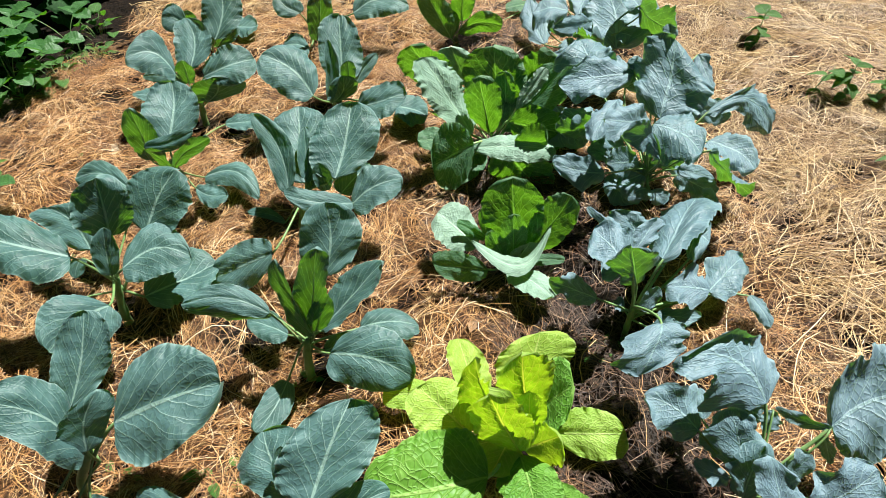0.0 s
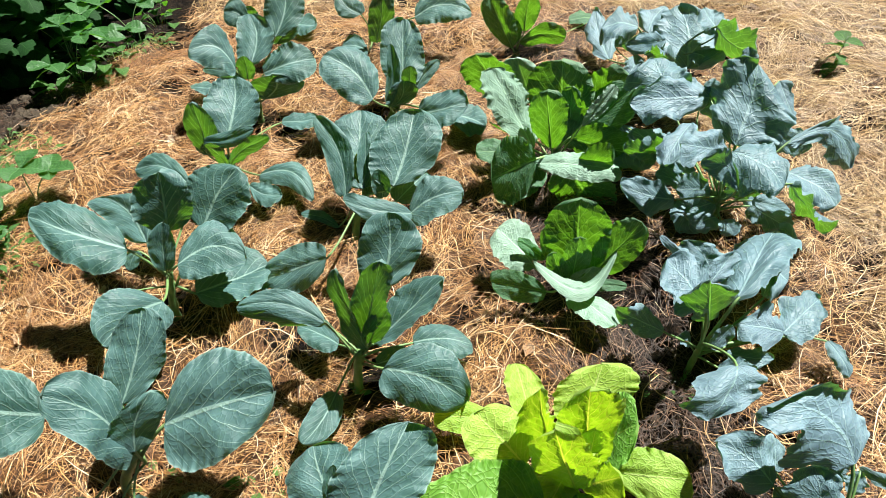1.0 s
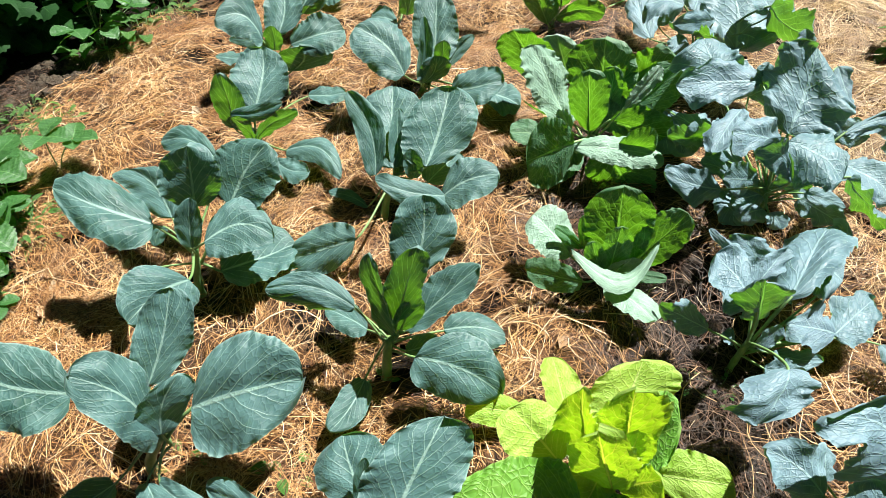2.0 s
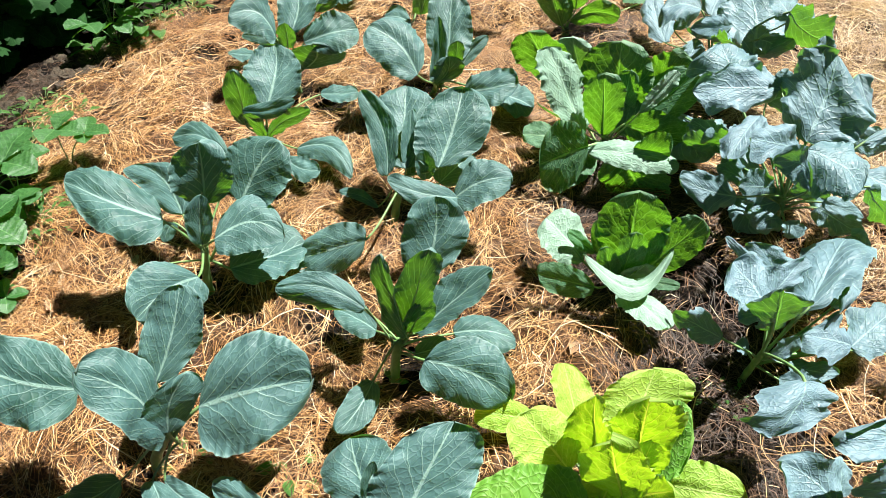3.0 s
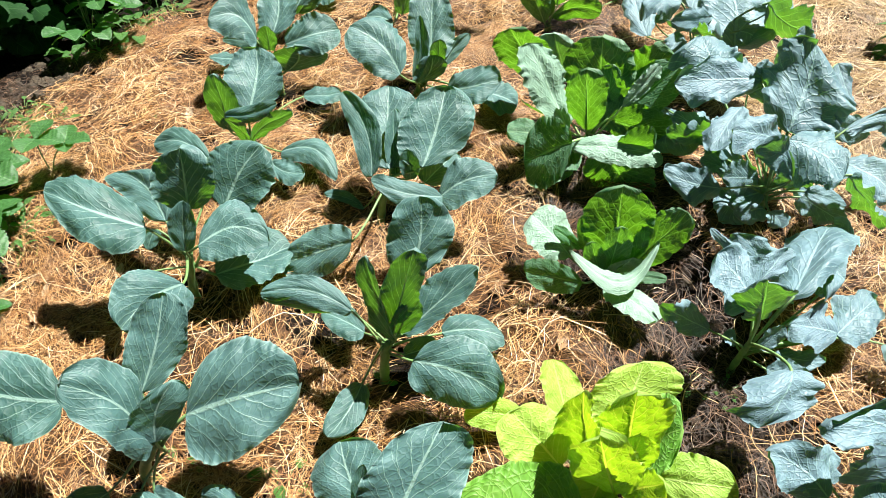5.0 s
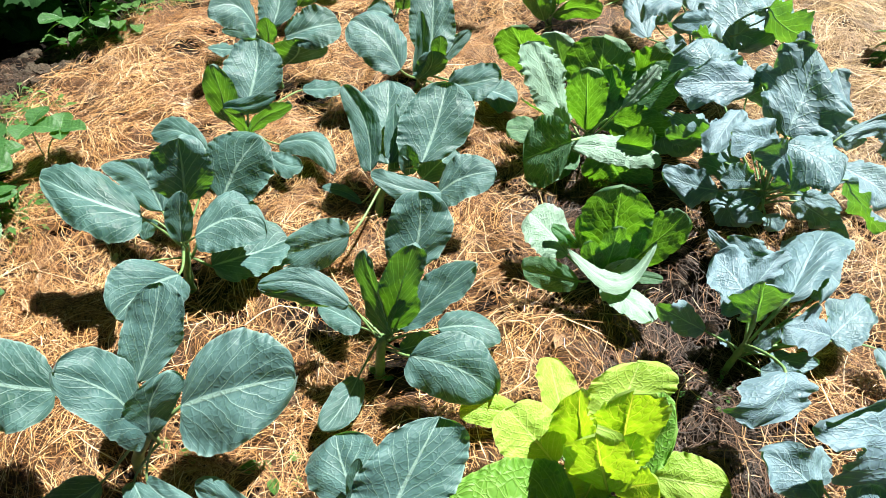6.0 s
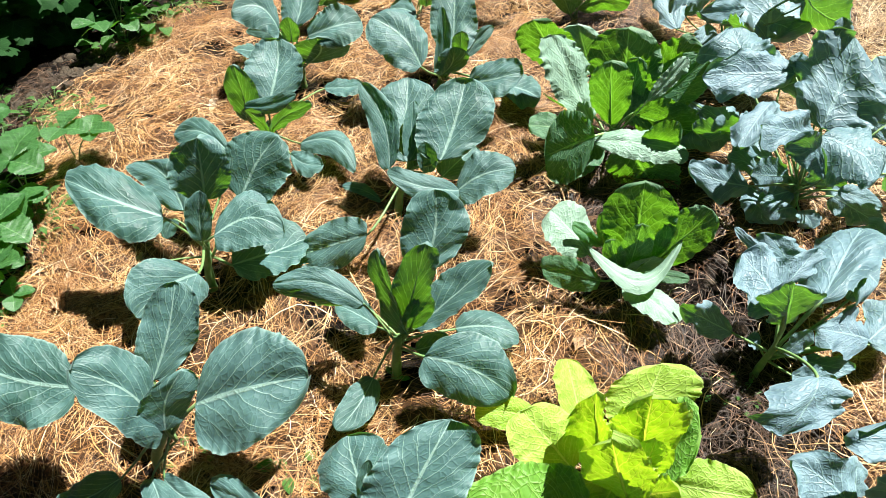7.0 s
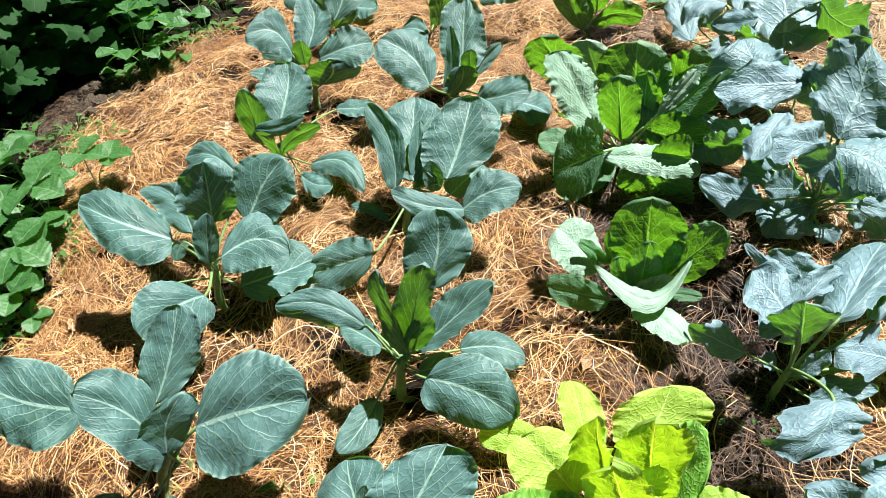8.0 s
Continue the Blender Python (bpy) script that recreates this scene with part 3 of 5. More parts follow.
row.leaf((-1.041, 1.048, 0.261), (-1.123, 0.876, 0.286), (0.061, -0.019, -0.065), 0.449, -0.017, 0.1, -0.1)
row.leaf((-1.199, 1.231, 0.273), (-1.222, 1.186, 0.232), (0.024, -0.001, -0.005), 0.392, -0.005, 0, 0)
row.leaf((-1.266, 1.081, 0.209), (-1.214, 0.962, 0.207), (0.029, 0.001, 0), 0.515, 0.001, 0, 0)

row = Plant("cauliflower_plant", "round", CAULI, (-0.493, 0.937, 0.014), (-0.473, 0.959, 0.184), "blue-green cauliflower plant with rounded leaves in straw", "cauliflower", "cauliflower rows", 0.012)
row.leaf((-0.446, 0.957, 0.2), (-0.503, 1.017, 0.451), (-0.036, 0.02, -0.018), 0.5, 0, 0, 0.4)
row.leaf((-0.444, 0.976, 0.25), (-0.375, 0.996, 0.512), (-0.056, 0.02, -0.027), 0.58, 0, 0, 0.1)
row.leaf((-0.428, 0.977, 0.2), (-0.24, 1.087, 0.355), (-0.038, 0.05, -0.008), 0.58, 0, 0, 0.25)
row.leaf((-0.441, 0.979, 0.2), (-0.387, 0.979, 0.351), (-0.039, 0, -0.009), 0.6, 0, 0, 0.3)
row.leaf((-0.552, 0.98, 0.284), (-0.774, 0.974, 0.342), (-0.004, -0.033, -0.021), 0.493, -0.028, 0.03, -0.15)
row.leaf((-0.553, 1.023, 0.122), (-0.692, 1.084, 0.122), (0.002, -0.052, -0.001), 0.52, -0.005, 0, 0)
row.leaf((-0.34, 1.047, 0.111), (-0.169, 1.055, 0.102), (-0.021, 0.056, 0.006), 0.521, 0.008, 0.08, -0.2)
row.leaf((-0.389, 0.89, 0.214), (-0.169, 0.846, 0.145), (0.036, 0.065, 0.047), 0.38, 0.022, 0.1, -0.1)
row.leaf((-0.531, 0.877, 0.105), (-0.588, 0.726, 0.102), (0.039, -0.012, -0.015), 0.518, 0.009, 0, 0.1)
row.leaf((-0.429, 0.954, 0.135), (-0.348, 1.003, 0.137), (-0.013, 0.023, 0.017), 0.464, -0.005, 0, 0)
row.leaf((-0.428, 1.125, 0.258), (-0.403, 1.242, 0.441), (-0.086, -0.025, 0.014), 0.553, -0.016, -0.04, -0.05)
row.leaf((-0.576, 1.023, 0.215), (-0.77, 0.967, 0.332), (-0.019, 0.007, -0.035), 0.557, -0.001, 0, 0)

row = Plant("cauliflower_plant", "round", CAULI, (-0.412, 0.487, 0.006), (-0.396, 0.504, 0.186), "blue-green cauliflower plant with rounded leaves in straw", "cauliflower", "cauliflower rows", 0.012)
row.leaf((-0.365, 0.482, 0.256), (-0.279, 0.67, 0.361), (-0.102, -0.012, 0.014), 0.493, 0.005, 0.03, 0.06)
row.leaf((-0.423, 0.519, 0.206), (-0.517, 0.666, 0.228), (-0.08, -0.025, -0.031), 0.68, 0.009, 0.03, 0)
row.leaf((-0.451, 0.529, 0.206), (-0.436, 0.589, 0.307), (-0.017, -0.001, 0), 0.603, 0.003, 0, 0.35)
row.leaf((-0.369, 0.454, 0.185), (-0.21, 0.545, 0.159), (-0.018, 0.034, 0.03), 0.586, 0.008, 0.05, 0)
row.leaf((-0.569, 0.446, 0.11), (-0.836, 0.549, 0.123), (0.021, -0.042, -0.016), 0.619, -0.02, 0.08, 0)

row = Plant("cauliflower_plant", "round", CAULI, (-0.613, 1.507, 0.024), (-0.572, 1.549, 0.225), "blue-green cauliflower plant with rounded leaves in straw", "cauliflower", "cauliflower rows", 0.012)
row.leaf((-0.616, 1.534, 0.245), (-0.715, 1.699, 0.447), (-0.041, -0.021, -0.016), 0.411, -0.029, 0, 0.2)
row.leaf((-0.559, 1.557, 0.256), (-0.596, 1.824, 0.391), (-0.1, -0.013, 0.009), 0.647, 0.006, 0, 0.06)
row.leaf((-0.453, 1.56, 0.267), (-0.401, 1.794, 0.412), (-0.118, -0.017, 0.003), 0.495, -0.008, 0, 0.1)
row.leaf((-0.37, 1.399, 0.294), (-0.569, 1.378, 0.362), (0.017, -0.034, -0.026), 0.584, 0.019, 0.08, -0.15)
row.leaf((-0.388, 1.447, 0.245), (-0.215, 1.493, 0.308), (-0.017, 0.063, 0.036), 0.413, 0.015, 0.06, -0.05)
row.leaf((-0.664, 1.53, 0.106), (-0.815, 1.585, 0.11), (0.01, -0.026, -0.007), 0.488, -0.014, 0, 0)
row.leaf((-0.642, 1.307, 0.18), (-0.871, 1.277, 0.094), (-0.001, -0.055, -0.06), 0.5, 0, 0, 0)
row.leaf((-0.545, 1.563, 0.226), (-0.554, 1.697, 0.388), (-0.029, -0.015, -0.001), 0.488, 0.006, 0, 0.35)
row.leaf((-0.495, 1.549, 0.226), (-0.5, 1.574, 0.326), (-0.032, -0.003, 0), 0.572, -0.004, 0, 0.4)
row.leaf((-0.465, 1.619, 0.148), (-0.367, 1.732, 0.191), (-0.051, 0.019, 0.02), 0.483, 0.002, 0, 0)

row = Plant("cauliflower_plant", "round", CAULI, (-1.223, 1.862, 0.025), (-1.165, 1.851, 0.165), "blue-green cauliflower plant with broad upright leaves in straw", "cauliflower", "cauliflower rows", 0.012)
row.leaf((-1.098, 1.792, 0.305), (-1.105, 1.99, 0.429), (-0.102, -0.014, 0.014), 0.38, -0.013, 0, 0.1)
row.leaf((-1.199, 1.78, 0.224), (-1.165, 1.757, 0.463), (-0.059, 0.003, -0.006), 0.484, -0.009, 0, 0.1)
row.leaf((-1.112, 1.745, 0.194), (-0.912, 1.732, 0.336), (0.018, -0.024, 0.055), 0.68, 0.034, 0, 0)
row.leaf((-1.05, 2.163, 0.115), (-0.89, 2.175, 0.128), (-0.019, 0.055, 0.006), 0.527, -0.01, 0, 0)
row.leaf((-1.025, 1.783, 0.129), (-0.788, 1.663, 0.115), (0.011, 0.055, 0.016), 0.38, 0.052, 0.1, -0.3)
row.leaf((-1.052, 1.734, 0.114), (-0.903, 1.671, 0.128), (-0.013, 0.056, 0.008), 0.549, -0.02, 0, 0)
row.leaf((-1.121, 1.751, 0.194), (-1.155, 1.714, 0.323), (-0.044, 0.034, -0.045), 0.669, -0.029, 0, 0)
row.leaf((-1.152, 1.714, 0.333), (-0.954, 1.715, 0.385), (0.002, 0.017, 0.025), 0.601, -0.014, 0.03, -0.1)

row = Plant("cauliflower_plant", "round", CAULI, (-1.215, 2.313, 0.034), (-1.194, 2.311, 0.144), "blue-green cauliflower plant with broad upright leaves in straw", "cauliflower", "cauliflower rows", 0.012)
row.leaf((-1.263, 2.327, 0.274), (-1.411, 2.27, 0.391), (0.008, -0.081, -0.052), 0.52, -0.057, 0.08, 0)
row.leaf((-1.196, 2.345, 0.285), (-1.238, 2.559, 0.419), (-0.089, 0.001, -0.006), 0.38, -0.033, 0, 0.1)
row.leaf((-1.14, 2.325, 0.255), (-0.923, 2.397, 0.289), (-0.043, 0.066, 0.051), 0.647, -0.004, 0.08, 0)
row.leaf((-1.151, 2.285, 0.154), (-1.092, 2.285, 0.275), (-0.119, -0.025, 0.008), 0.68, -0.037, -0.1, 0.1)
row.leaf((-1.445, 2.446, 0.117), (-1.582, 2.459, 0.116), (0.021, -0.056, -0.003), 0.5, 0.007, 0, 0)
row.leaf((-1.215, 2.315, 0.234), (-1.192, 2.298, 0.354), (-0.043, 0.001, 0), 0.61, -0.005, 0, 0.3)
row.leaf((-1.297, 2.409, 0.195), (-1.456, 2.403, 0.234), (-0.008, -0.022, -0.026), 0.414, -0.014, 0, 0)

row = Plant("cauliflower_plant", "round", CAULI, (-1.372, 2.91, 0.044), (-1.324, 2.897, 0.145), "blue-green cauliflower plant with broad upright leaves in straw", "cauliflower", "cauliflower rows", 0.012)
row.leaf((-1.376, 2.819, 0.243), (-1.485, 2.828, 0.312), (-0.016, -0.045, -0.051), 0.68, -0.024, 0.05, 0)
row.leaf((-1.2, 2.695, 0.242), (-1.166, 2.881, 0.446), (-0.09, -0.023, 0.019), 0.462, -0.028, 0, 0.1)
row.leaf((-1.234, 3.037, 0.138), (-1.095, 3.034, 0.146), (-0.022, 0.095, 0.007), 0.521, -0.008, 0, 0)
row.leaf((-1.252, 2.809, 0.151), (-1.146, 2.83, 0.245), (-0.057, -0.007, 0.014), 0.591, 0.005, 0, 0.2)
row.leaf((-1.384, 2.891, 0.194), (-1.465, 2.879, 0.303), (-0.055, 0, -0.021), 0.605, -0.045, 0, 0.2)

row = Plant("cauliflower_plant", "round", CAULI, (-0.604, 2.256, 0.039), (-0.559, 2.245, 0.149), "blue-green cauliflower plant with rounded leaves in straw", "cauliflower", "cauliflower rows", 0.012)
row.leaf((-0.612, 2.08, 0.275), (-0.805, 2.173, 0.415), (-0.052, -0.09, -0.032), 0.596, -0.024, 0.08, -0.1)
row.leaf((-0.516, 2.229, 0.239), (-0.529, 2.475, 0.424), (-0.096, 0.016, -0.001), 0.472, 0.002, 0, 0.1)
row.leaf((-0.466, 2.252, 0.22), (-0.374, 2.343, 0.303), (-0.028, -0.003, 0.015), 0.509, 0.008, 0, 0.3)
row.leaf((-0.426, 2.01, 0.256), (-0.228, 2.01, 0.308), (-0.003, 0.065, 0.041), 0.533, -0.012, 0.05, 0)
row.leaf((-0.573, 2.175, 0.188), (-0.559, 2.298, 0.4), (-0.029, 0.001, 0), 0.477, -0.018, 0, 0.35)
row.leaf((-0.304, 2.193, 0.127), (-0.169, 2.121, 0.12), (0.019, 0.095, 0.007), 0.462, 0.017, 0, 0)
row.leaf((-0.492, 2.229, 0.24), (-0.477, 2.226, 0.34), (-0.033, 0.005, 0), 0.603, -0.004, 0, 0.3)
row.leaf((-0.563, 2.178, 0.178), (-0.51, 2.218, 0.279), (-0.061, -0.009, -0.001), 0.68, -0.022, -0.05, 0.2)

row = Plant("cauliflower_plant", "round", CAULI, (-0.806, 2.917, 0.05), (-0.773, 2.93, 0.151), "blue-green cauliflower plant with rounded leaves in straw", "cauliflower", "cauliflower rows", 0.012)
row.leaf((-0.732, 2.797, 0.156), (-0.673, 2.837, 0.4), (-0.064, 0.004, -0.001), 0.574, -0.007, 0, 0.2)
row.leaf((-0.818, 2.907, 0.25), (-0.928, 2.956, 0.33), (-0.044, -0.04, -0.016), 0.38, 0.019, 0, 0)
row.leaf((-0.542, 2.861, 0.252), (-0.266, 2.861, 0.275), (-0.018, 0.082, 0.051), 0.502, 0.044, 0.05, 0)
row.leaf((-0.771, 2.742, 0.14), (-0.916, 2.811, 0.137), (0.011, -0.078, -0.008), 0.57, -0.018, 0, 0)

row = Plant("cabbage_plant", "napa", LIME, (0.082, 0.687, 0.015), (0.079, 0.691, 0.045), "lime-green cabbage plant with ruffled open leaves in straw", "cabbage", "cabbage row", 0.016)
row.leaf((-0.025, 0.695, 0.13), (-0.146, 0.759, 0.25), (-0.059, -0.053, -0.005), 0.58, 0, 0.04, 0.05)
row.leaf((0.008, 0.769, 0.1), (-0.047, 0.933, 0.2), (-0.049, -0.016, 0.018), 0.62, 0, 0, 0.2)
row.leaf((0.118, 0.809, 0.08), (0.176, 0.949, 0.19), (-0.104, -0.015, 0), 0.64, 0, 0, 0.1)
row.leaf((0.148, 0.772, 0.08), (0.235, 0.776, 0.2), (0.003, 0.083, 0.048), 0.6, 0, 0, 0.1, OUTER)
row.leaf((0.125, 0.736, 0.12), (0.105, 0.756, 0.381), (-0.066, 0.02, -0.089), 0.62, 0, 0, 0.1)
row.leaf((0.036, 0.729, 0.12), (-0.004, 0.749, 0.378), (-0.033, 0.03, -0.079), 0.6, 0, 0, 0.25)
row.leaf((0.097, 0.658, 0.1), (0.025, 0.658, 0.374), (-0.07, 0.02, -0.046), 0.66, 0, 0, 0.1)
row.leaf((0.11, 0.664, 0.1), (0.197, 0.664, 0.16), (-0.028, 0.02, 0.094), 0.6, 0, 0, 0.05)
row.leaf((0.126, 0.705, 0.12), (0.119, 0.695, 0.309), (-0.043, 0.01, -0.029), 0.64, 0, 0, 0.25)
row.leaf((0.183, 0.703, 0.1), (0.363, 0.685, 0.12), (-0.015, 0.057, 0.032), 0.55, 0, 0.05, 0)
row.leaf((-0.099, 0.822, 0.08), (-0.257, 0.812, 0.114), (-0.002, -0.036, -0.021), 0.496, -0.01, 0.05, 0)
row.leaf((0.017, 0.582, 0.132), (-0.283, 0.528, 0.148), (-0.018, -0.134, -0.038), 0.405, 0.008, 0.04, 0.05, OUTER)
row.leaf((0.099, 0.65, 0.094), (0.126, 0.508, 0.091), (0.076, 0.001, 0.011), 0.569, 0.002, 0.05, 0, OUTER)
row.leaf((0.161, 0.583, 0.082), (0.257, 0.497, 0.113), (0.034, 0.018, 0.016), 0.441, -0.013, 0.04, 0, OUTER)
row.leaf((0.075, 0.697, 0.084), (0.022, 0.594, 0.112), (0.051, -0.013, -0.013), 0.571, 0.001, 0.03, 0)
row.leaf((0.053, 0.694, 0.114), (-0.004, 0.664, 0.133), (0.009, -0.024, -0.02), 0.587, 0.004, 0.03, 0)

row = Plant("cabbage_plant", "napa", SAVOY, (0.115, 1.354, 0.028), (0.108, 1.352, 0.058), "bright green cabbage plant with crinkled open leaves in straw", "cabbage", "cabbage row", 0.016)
row.leaf((0.144, 1.345, 0.1), (0.129, 1.375, 0.379), (-0.099, 0.02, -0.017), 0.6, 0, 0, 0.15)
row.leaf((0.013, 1.328, 0.14), (-0.107, 1.416, 0.22), (-0.043, -0.067, -0.01), 0.55, 0, 0.04, 0, PALE_LIT_LEAF)
row.leaf((0.045, 1.356, 0.15), (-0.042, 1.346, 0.235), (-0.001, -0.02, -0.014), 0.55, 0, 0, 0.1)
row.leaf((0.07, 1.373, 0.12), (0.035, 1.373, 0.265), (-0.02, 0, -0.016), 0.55, 0, 0, 0.3)
row.leaf((0.183, 1.314, 0.12), (0.304, 1.334, 0.331), (-0.054, 0.01, 0.043), 0.58, 0, 0, 0)
row.leaf((0.13, 1.313, 0.1), (0.13, 1.293, 0.308), (-0.044, 0, 0.001), 0.62, 0, 0, 0.2)
row.leaf((0.103, 1.306, 0.1), (0.058, 1.286, 0.248), (-0.029, 0, -0.011), 0.62, 0, 0, 0.2)
row.leaf((0.046, 1.246, 0.12), (-0.121, 1.226, 0.182), (0.007, -0.02, -0.05), 0.5, 0, 0, 0)
row.leaf((0.112, 1.235, 0.12), (0.23, 1.103, 0.15), (0.043, 0.031, 0), 0.55, 0, 0.08, -0.1, PALE_LIT_LEAF)
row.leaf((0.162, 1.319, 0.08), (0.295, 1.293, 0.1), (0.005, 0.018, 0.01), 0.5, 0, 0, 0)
row.leaf((0, 1.266, 0.235), (0.245, 1.313, 0.25), (0.003, 0.036, 0.004), 0.42, -0.1, -0.17, -0.15, PALE_LIT_LEAF)
row.leaf((0.132, 1.336, 0.07), (0.058, 1.286, 0.161), (0.026, -0.02, -0.056), 0.7, 0, 0, 0.2, PALE_LIT_LEAF)
row.leaf((0.148, 1.33, 0.07), (0.18, 1.29, 0.188), (-0.049, 0, -0.005), 0.7, 0, 0, 0.2, PALE_LIT_LEAF)

row = Plant("cabbage_plant", "napa", SAVOY, (0.113, 1.982, 0.041), (0.104, 2.002, 0.081), "bright green cabbage plant with crinkled open leaves in straw", "cabbage", "cabbage row", 0.016)
row.leaf((0.016, 1.891, 0.18), (-0.14, 1.891, 0.513), (-0.067, -0.09, 0.031), 0.6, 0, 0, -0.05, PALE_LIT_LEAF)
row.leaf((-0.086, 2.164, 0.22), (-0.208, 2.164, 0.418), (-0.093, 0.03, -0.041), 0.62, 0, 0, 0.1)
row.leaf((0.011, 2.17, 0.22), (-0.051, 2.166, 0.4), (-0.082, -0.008, 0.012), 0.6, 0, 0, 0.1, PALE_LIT_LEAF)
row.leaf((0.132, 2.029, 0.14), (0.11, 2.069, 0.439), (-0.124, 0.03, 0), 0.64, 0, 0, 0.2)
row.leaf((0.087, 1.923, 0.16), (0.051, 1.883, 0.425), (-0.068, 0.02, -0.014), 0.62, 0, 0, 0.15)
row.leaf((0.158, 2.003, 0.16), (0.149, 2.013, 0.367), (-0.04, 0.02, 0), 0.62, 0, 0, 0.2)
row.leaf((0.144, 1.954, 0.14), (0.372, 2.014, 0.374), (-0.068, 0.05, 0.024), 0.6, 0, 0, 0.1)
row.leaf((0.182, 1.863, 0.3), (0.294, 1.966, 0.4), (-0.032, -0.022, 0.025), 0.55, 0, 0, 0, PALE_LIT_LEAF)
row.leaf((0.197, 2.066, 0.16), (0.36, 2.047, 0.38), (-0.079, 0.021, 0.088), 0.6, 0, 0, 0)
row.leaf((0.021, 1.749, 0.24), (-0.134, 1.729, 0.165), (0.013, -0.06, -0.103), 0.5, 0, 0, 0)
row.leaf((0.019, 1.776, 0.2), (0.312, 1.713, 0.22), (-0.003, 0.06, 0.016), 0.55, 0, 0.05, -0.15, PALE_LIT_LEAF)
row.leaf((0.165, 1.774, 0.2), (0.283, 1.734, 0.248), (-0.003, 0, 0.085), 0.62, 0, 0, 0.1)
row.leaf((0.128, 1.771, 0.2), (0.257, 1.741, 0.019), (0.105, -0.02, 0.042), 0.5, 0, 0, 0)
row.leaf((0.153, 1.933, 0.2), (0.385, 1.913, 0.144), (0.007, 0, 0.102), 0.55, 0, 0, 0)
row.leaf((0.004, 1.982, 0.16), (-0.155, 2.083, 0.17), (0.014, 0.005, -0.013), 0.55, 0, 0.04, 0)
row.leaf((0.138, 2.012, 0.142), (0.165, 2.049, 0.323), (-0.038, 0.01, 0), 0.647, -0.016, 0, 0.4)
row.leaf((-0.014, 1.947, 0.108), (-0.2, 1.935, 0.137), (0.007, -0.057, -0.019), 0.557, 0.002, 0.03, 0)
row.leaf((0.05, 1.9, 0.104), (-0.067, 1.716, 0.103), (0.063, -0.034, -0.012), 0.564, 0, 0.03, 0)
row.leaf((0.156, 1.883, 0.104), (0.278, 1.774, 0.118), (0.023, 0.053, 0.018), 0.531, -0.012, 0.03, 0)

row = Plant("cabbage_plant", "napa", SAVOY, (-0.043, 2.829, 0.056), (-0.044, 2.857, 0.087), "bright green cabbage plant with crinkled open leaves in straw", "cabbage", "cabbage row", 0.016)
row.leaf((-0.065, 2.792, 0.12), (-0.175, 2.793, 0.374), (-0.07, -0.016, -0.001), 0.62, 0.001, 0, 0.2)
row.leaf((-0.027, 2.828, 0.136), (0.191, 2.813, 0.158), (0.013, -0.005, 0.06), 0.493, 0.048, 0.1, 0)
row.leaf((-0.005, 2.891, 0.158), (0.017, 2.843, 0.357), (-0.061, 0.004, -0.001), 0.584, 0.006, 0, 0.2)
row.leaf((-0.046, 2.818, 0.136), (-0.091, 2.893, 0.257), (-0.041, -0.012, -0.001), 0.473, 0, 0, 0.3)
row.leaf((0.358, 3.093, 0.13), (0.223, 3.07, 0.129), (0.003, -0.063, -0.007), 0.471, -0.006, 0, 0)

row = Plant("broccoli_plant", "broc", BROC, (0.633, 1.618, 0.039), (0.601, 1.581, 0.218), "grey-blue broccoli plant with wavy lobed leaves beside straw", "broccoli", "broccoli row", 0.008)
row.leaf((0.592, 1.884, 0.4), (0.326, 1.861, 0.4), (-0.011, -0.065, -0.047), 0.5, 0, 0.03, 0)
row.leaf((0.462, 1.859, 0.39), (0.423, 2.048, 0.46), (-0.094, -0.028, -0.018), 0.6, 0, 0.03, -0.05)
row.leaf((0.516, 1.764, 0.38), (0.41, 1.594, 0.336), (0.043, -0.021, 0.01), 0.625, -0.003, 0.05, 0)
row.leaf((0.448, 1.719, 0.359), (0.308, 1.735, 0.288), (0.022, 0.027, -0.054), 0.562, 0.049, 0.05, -0.1)
row.leaf((0.584, 1.601, 0.388), (0.419, 1.542, 0.455), (-0.018, -0.052, -0.036), 0.68, 0.003, 0.05, 0)
row.leaf((0.568, 1.527, 0.436), (0.688, 1.414, 0.405), (0.052, 0.073, 0.032), 0.633, 0.019, 0.05, -0.1)
row.leaf((0.582, 1.448, 0.375), (0.459, 1.43, 0.463), (0.009, -0.015, -0.05), 0.522, -0.033, 0, 0.05)
row.leaf((0.794, 1.68, 0.362), (1.05, 1.724, 0.225), (0.044, 0.051, 0.016), 0.529, 0.079, 0.12, -0.15)
row.leaf((0.445, 1.527, 0.255), (0.275, 1.549, 0.294), (0.005, -0.043, -0.036), 0.596, 0.012, 0.03, 0)
row.leaf((0.498, 1.593, 0.237), (0.405, 1.645, 0.257), (0.005, -0.024, -0.02), 0.613, -0.014, 0, 0)
row.leaf((0.738, 1.469, 0.367), (0.885, 1.434, 0.218), (-0.003, -0.062, 0.054), 0.488, 0.014, 0.05, 0)
row.leaf((0.803, 1.635, 0.281), (0.927, 1.522, 0.24), (0.063, 0.05, 0.012), 0.399, 0.021, 0.05, 0)
row.leaf((0.665, 1.501, 0.277), (0.79, 1.491, 0.238), (0.005, 0.021, 0.02), 0.517, 0.001, 0.05, 0)
row.leaf((0.646, 1.696, 0.34), (0.711, 1.889, 0.52), (-0.109, 0.083, 0.026), 0.521, -0.009, 0, 0)
row.leaf((0.815, 1.924, 0.437), (0.852, 1.817, 0.365), (0.03, 0.016, 0.006), 0.546, -0.002, 0, 0)
row.leaf((0.737, 2.016, 0.428), (0.74, 2.063, 0.489), (-0.028, 0.005, 0), 0.457, -0.004, 0, 0.2)
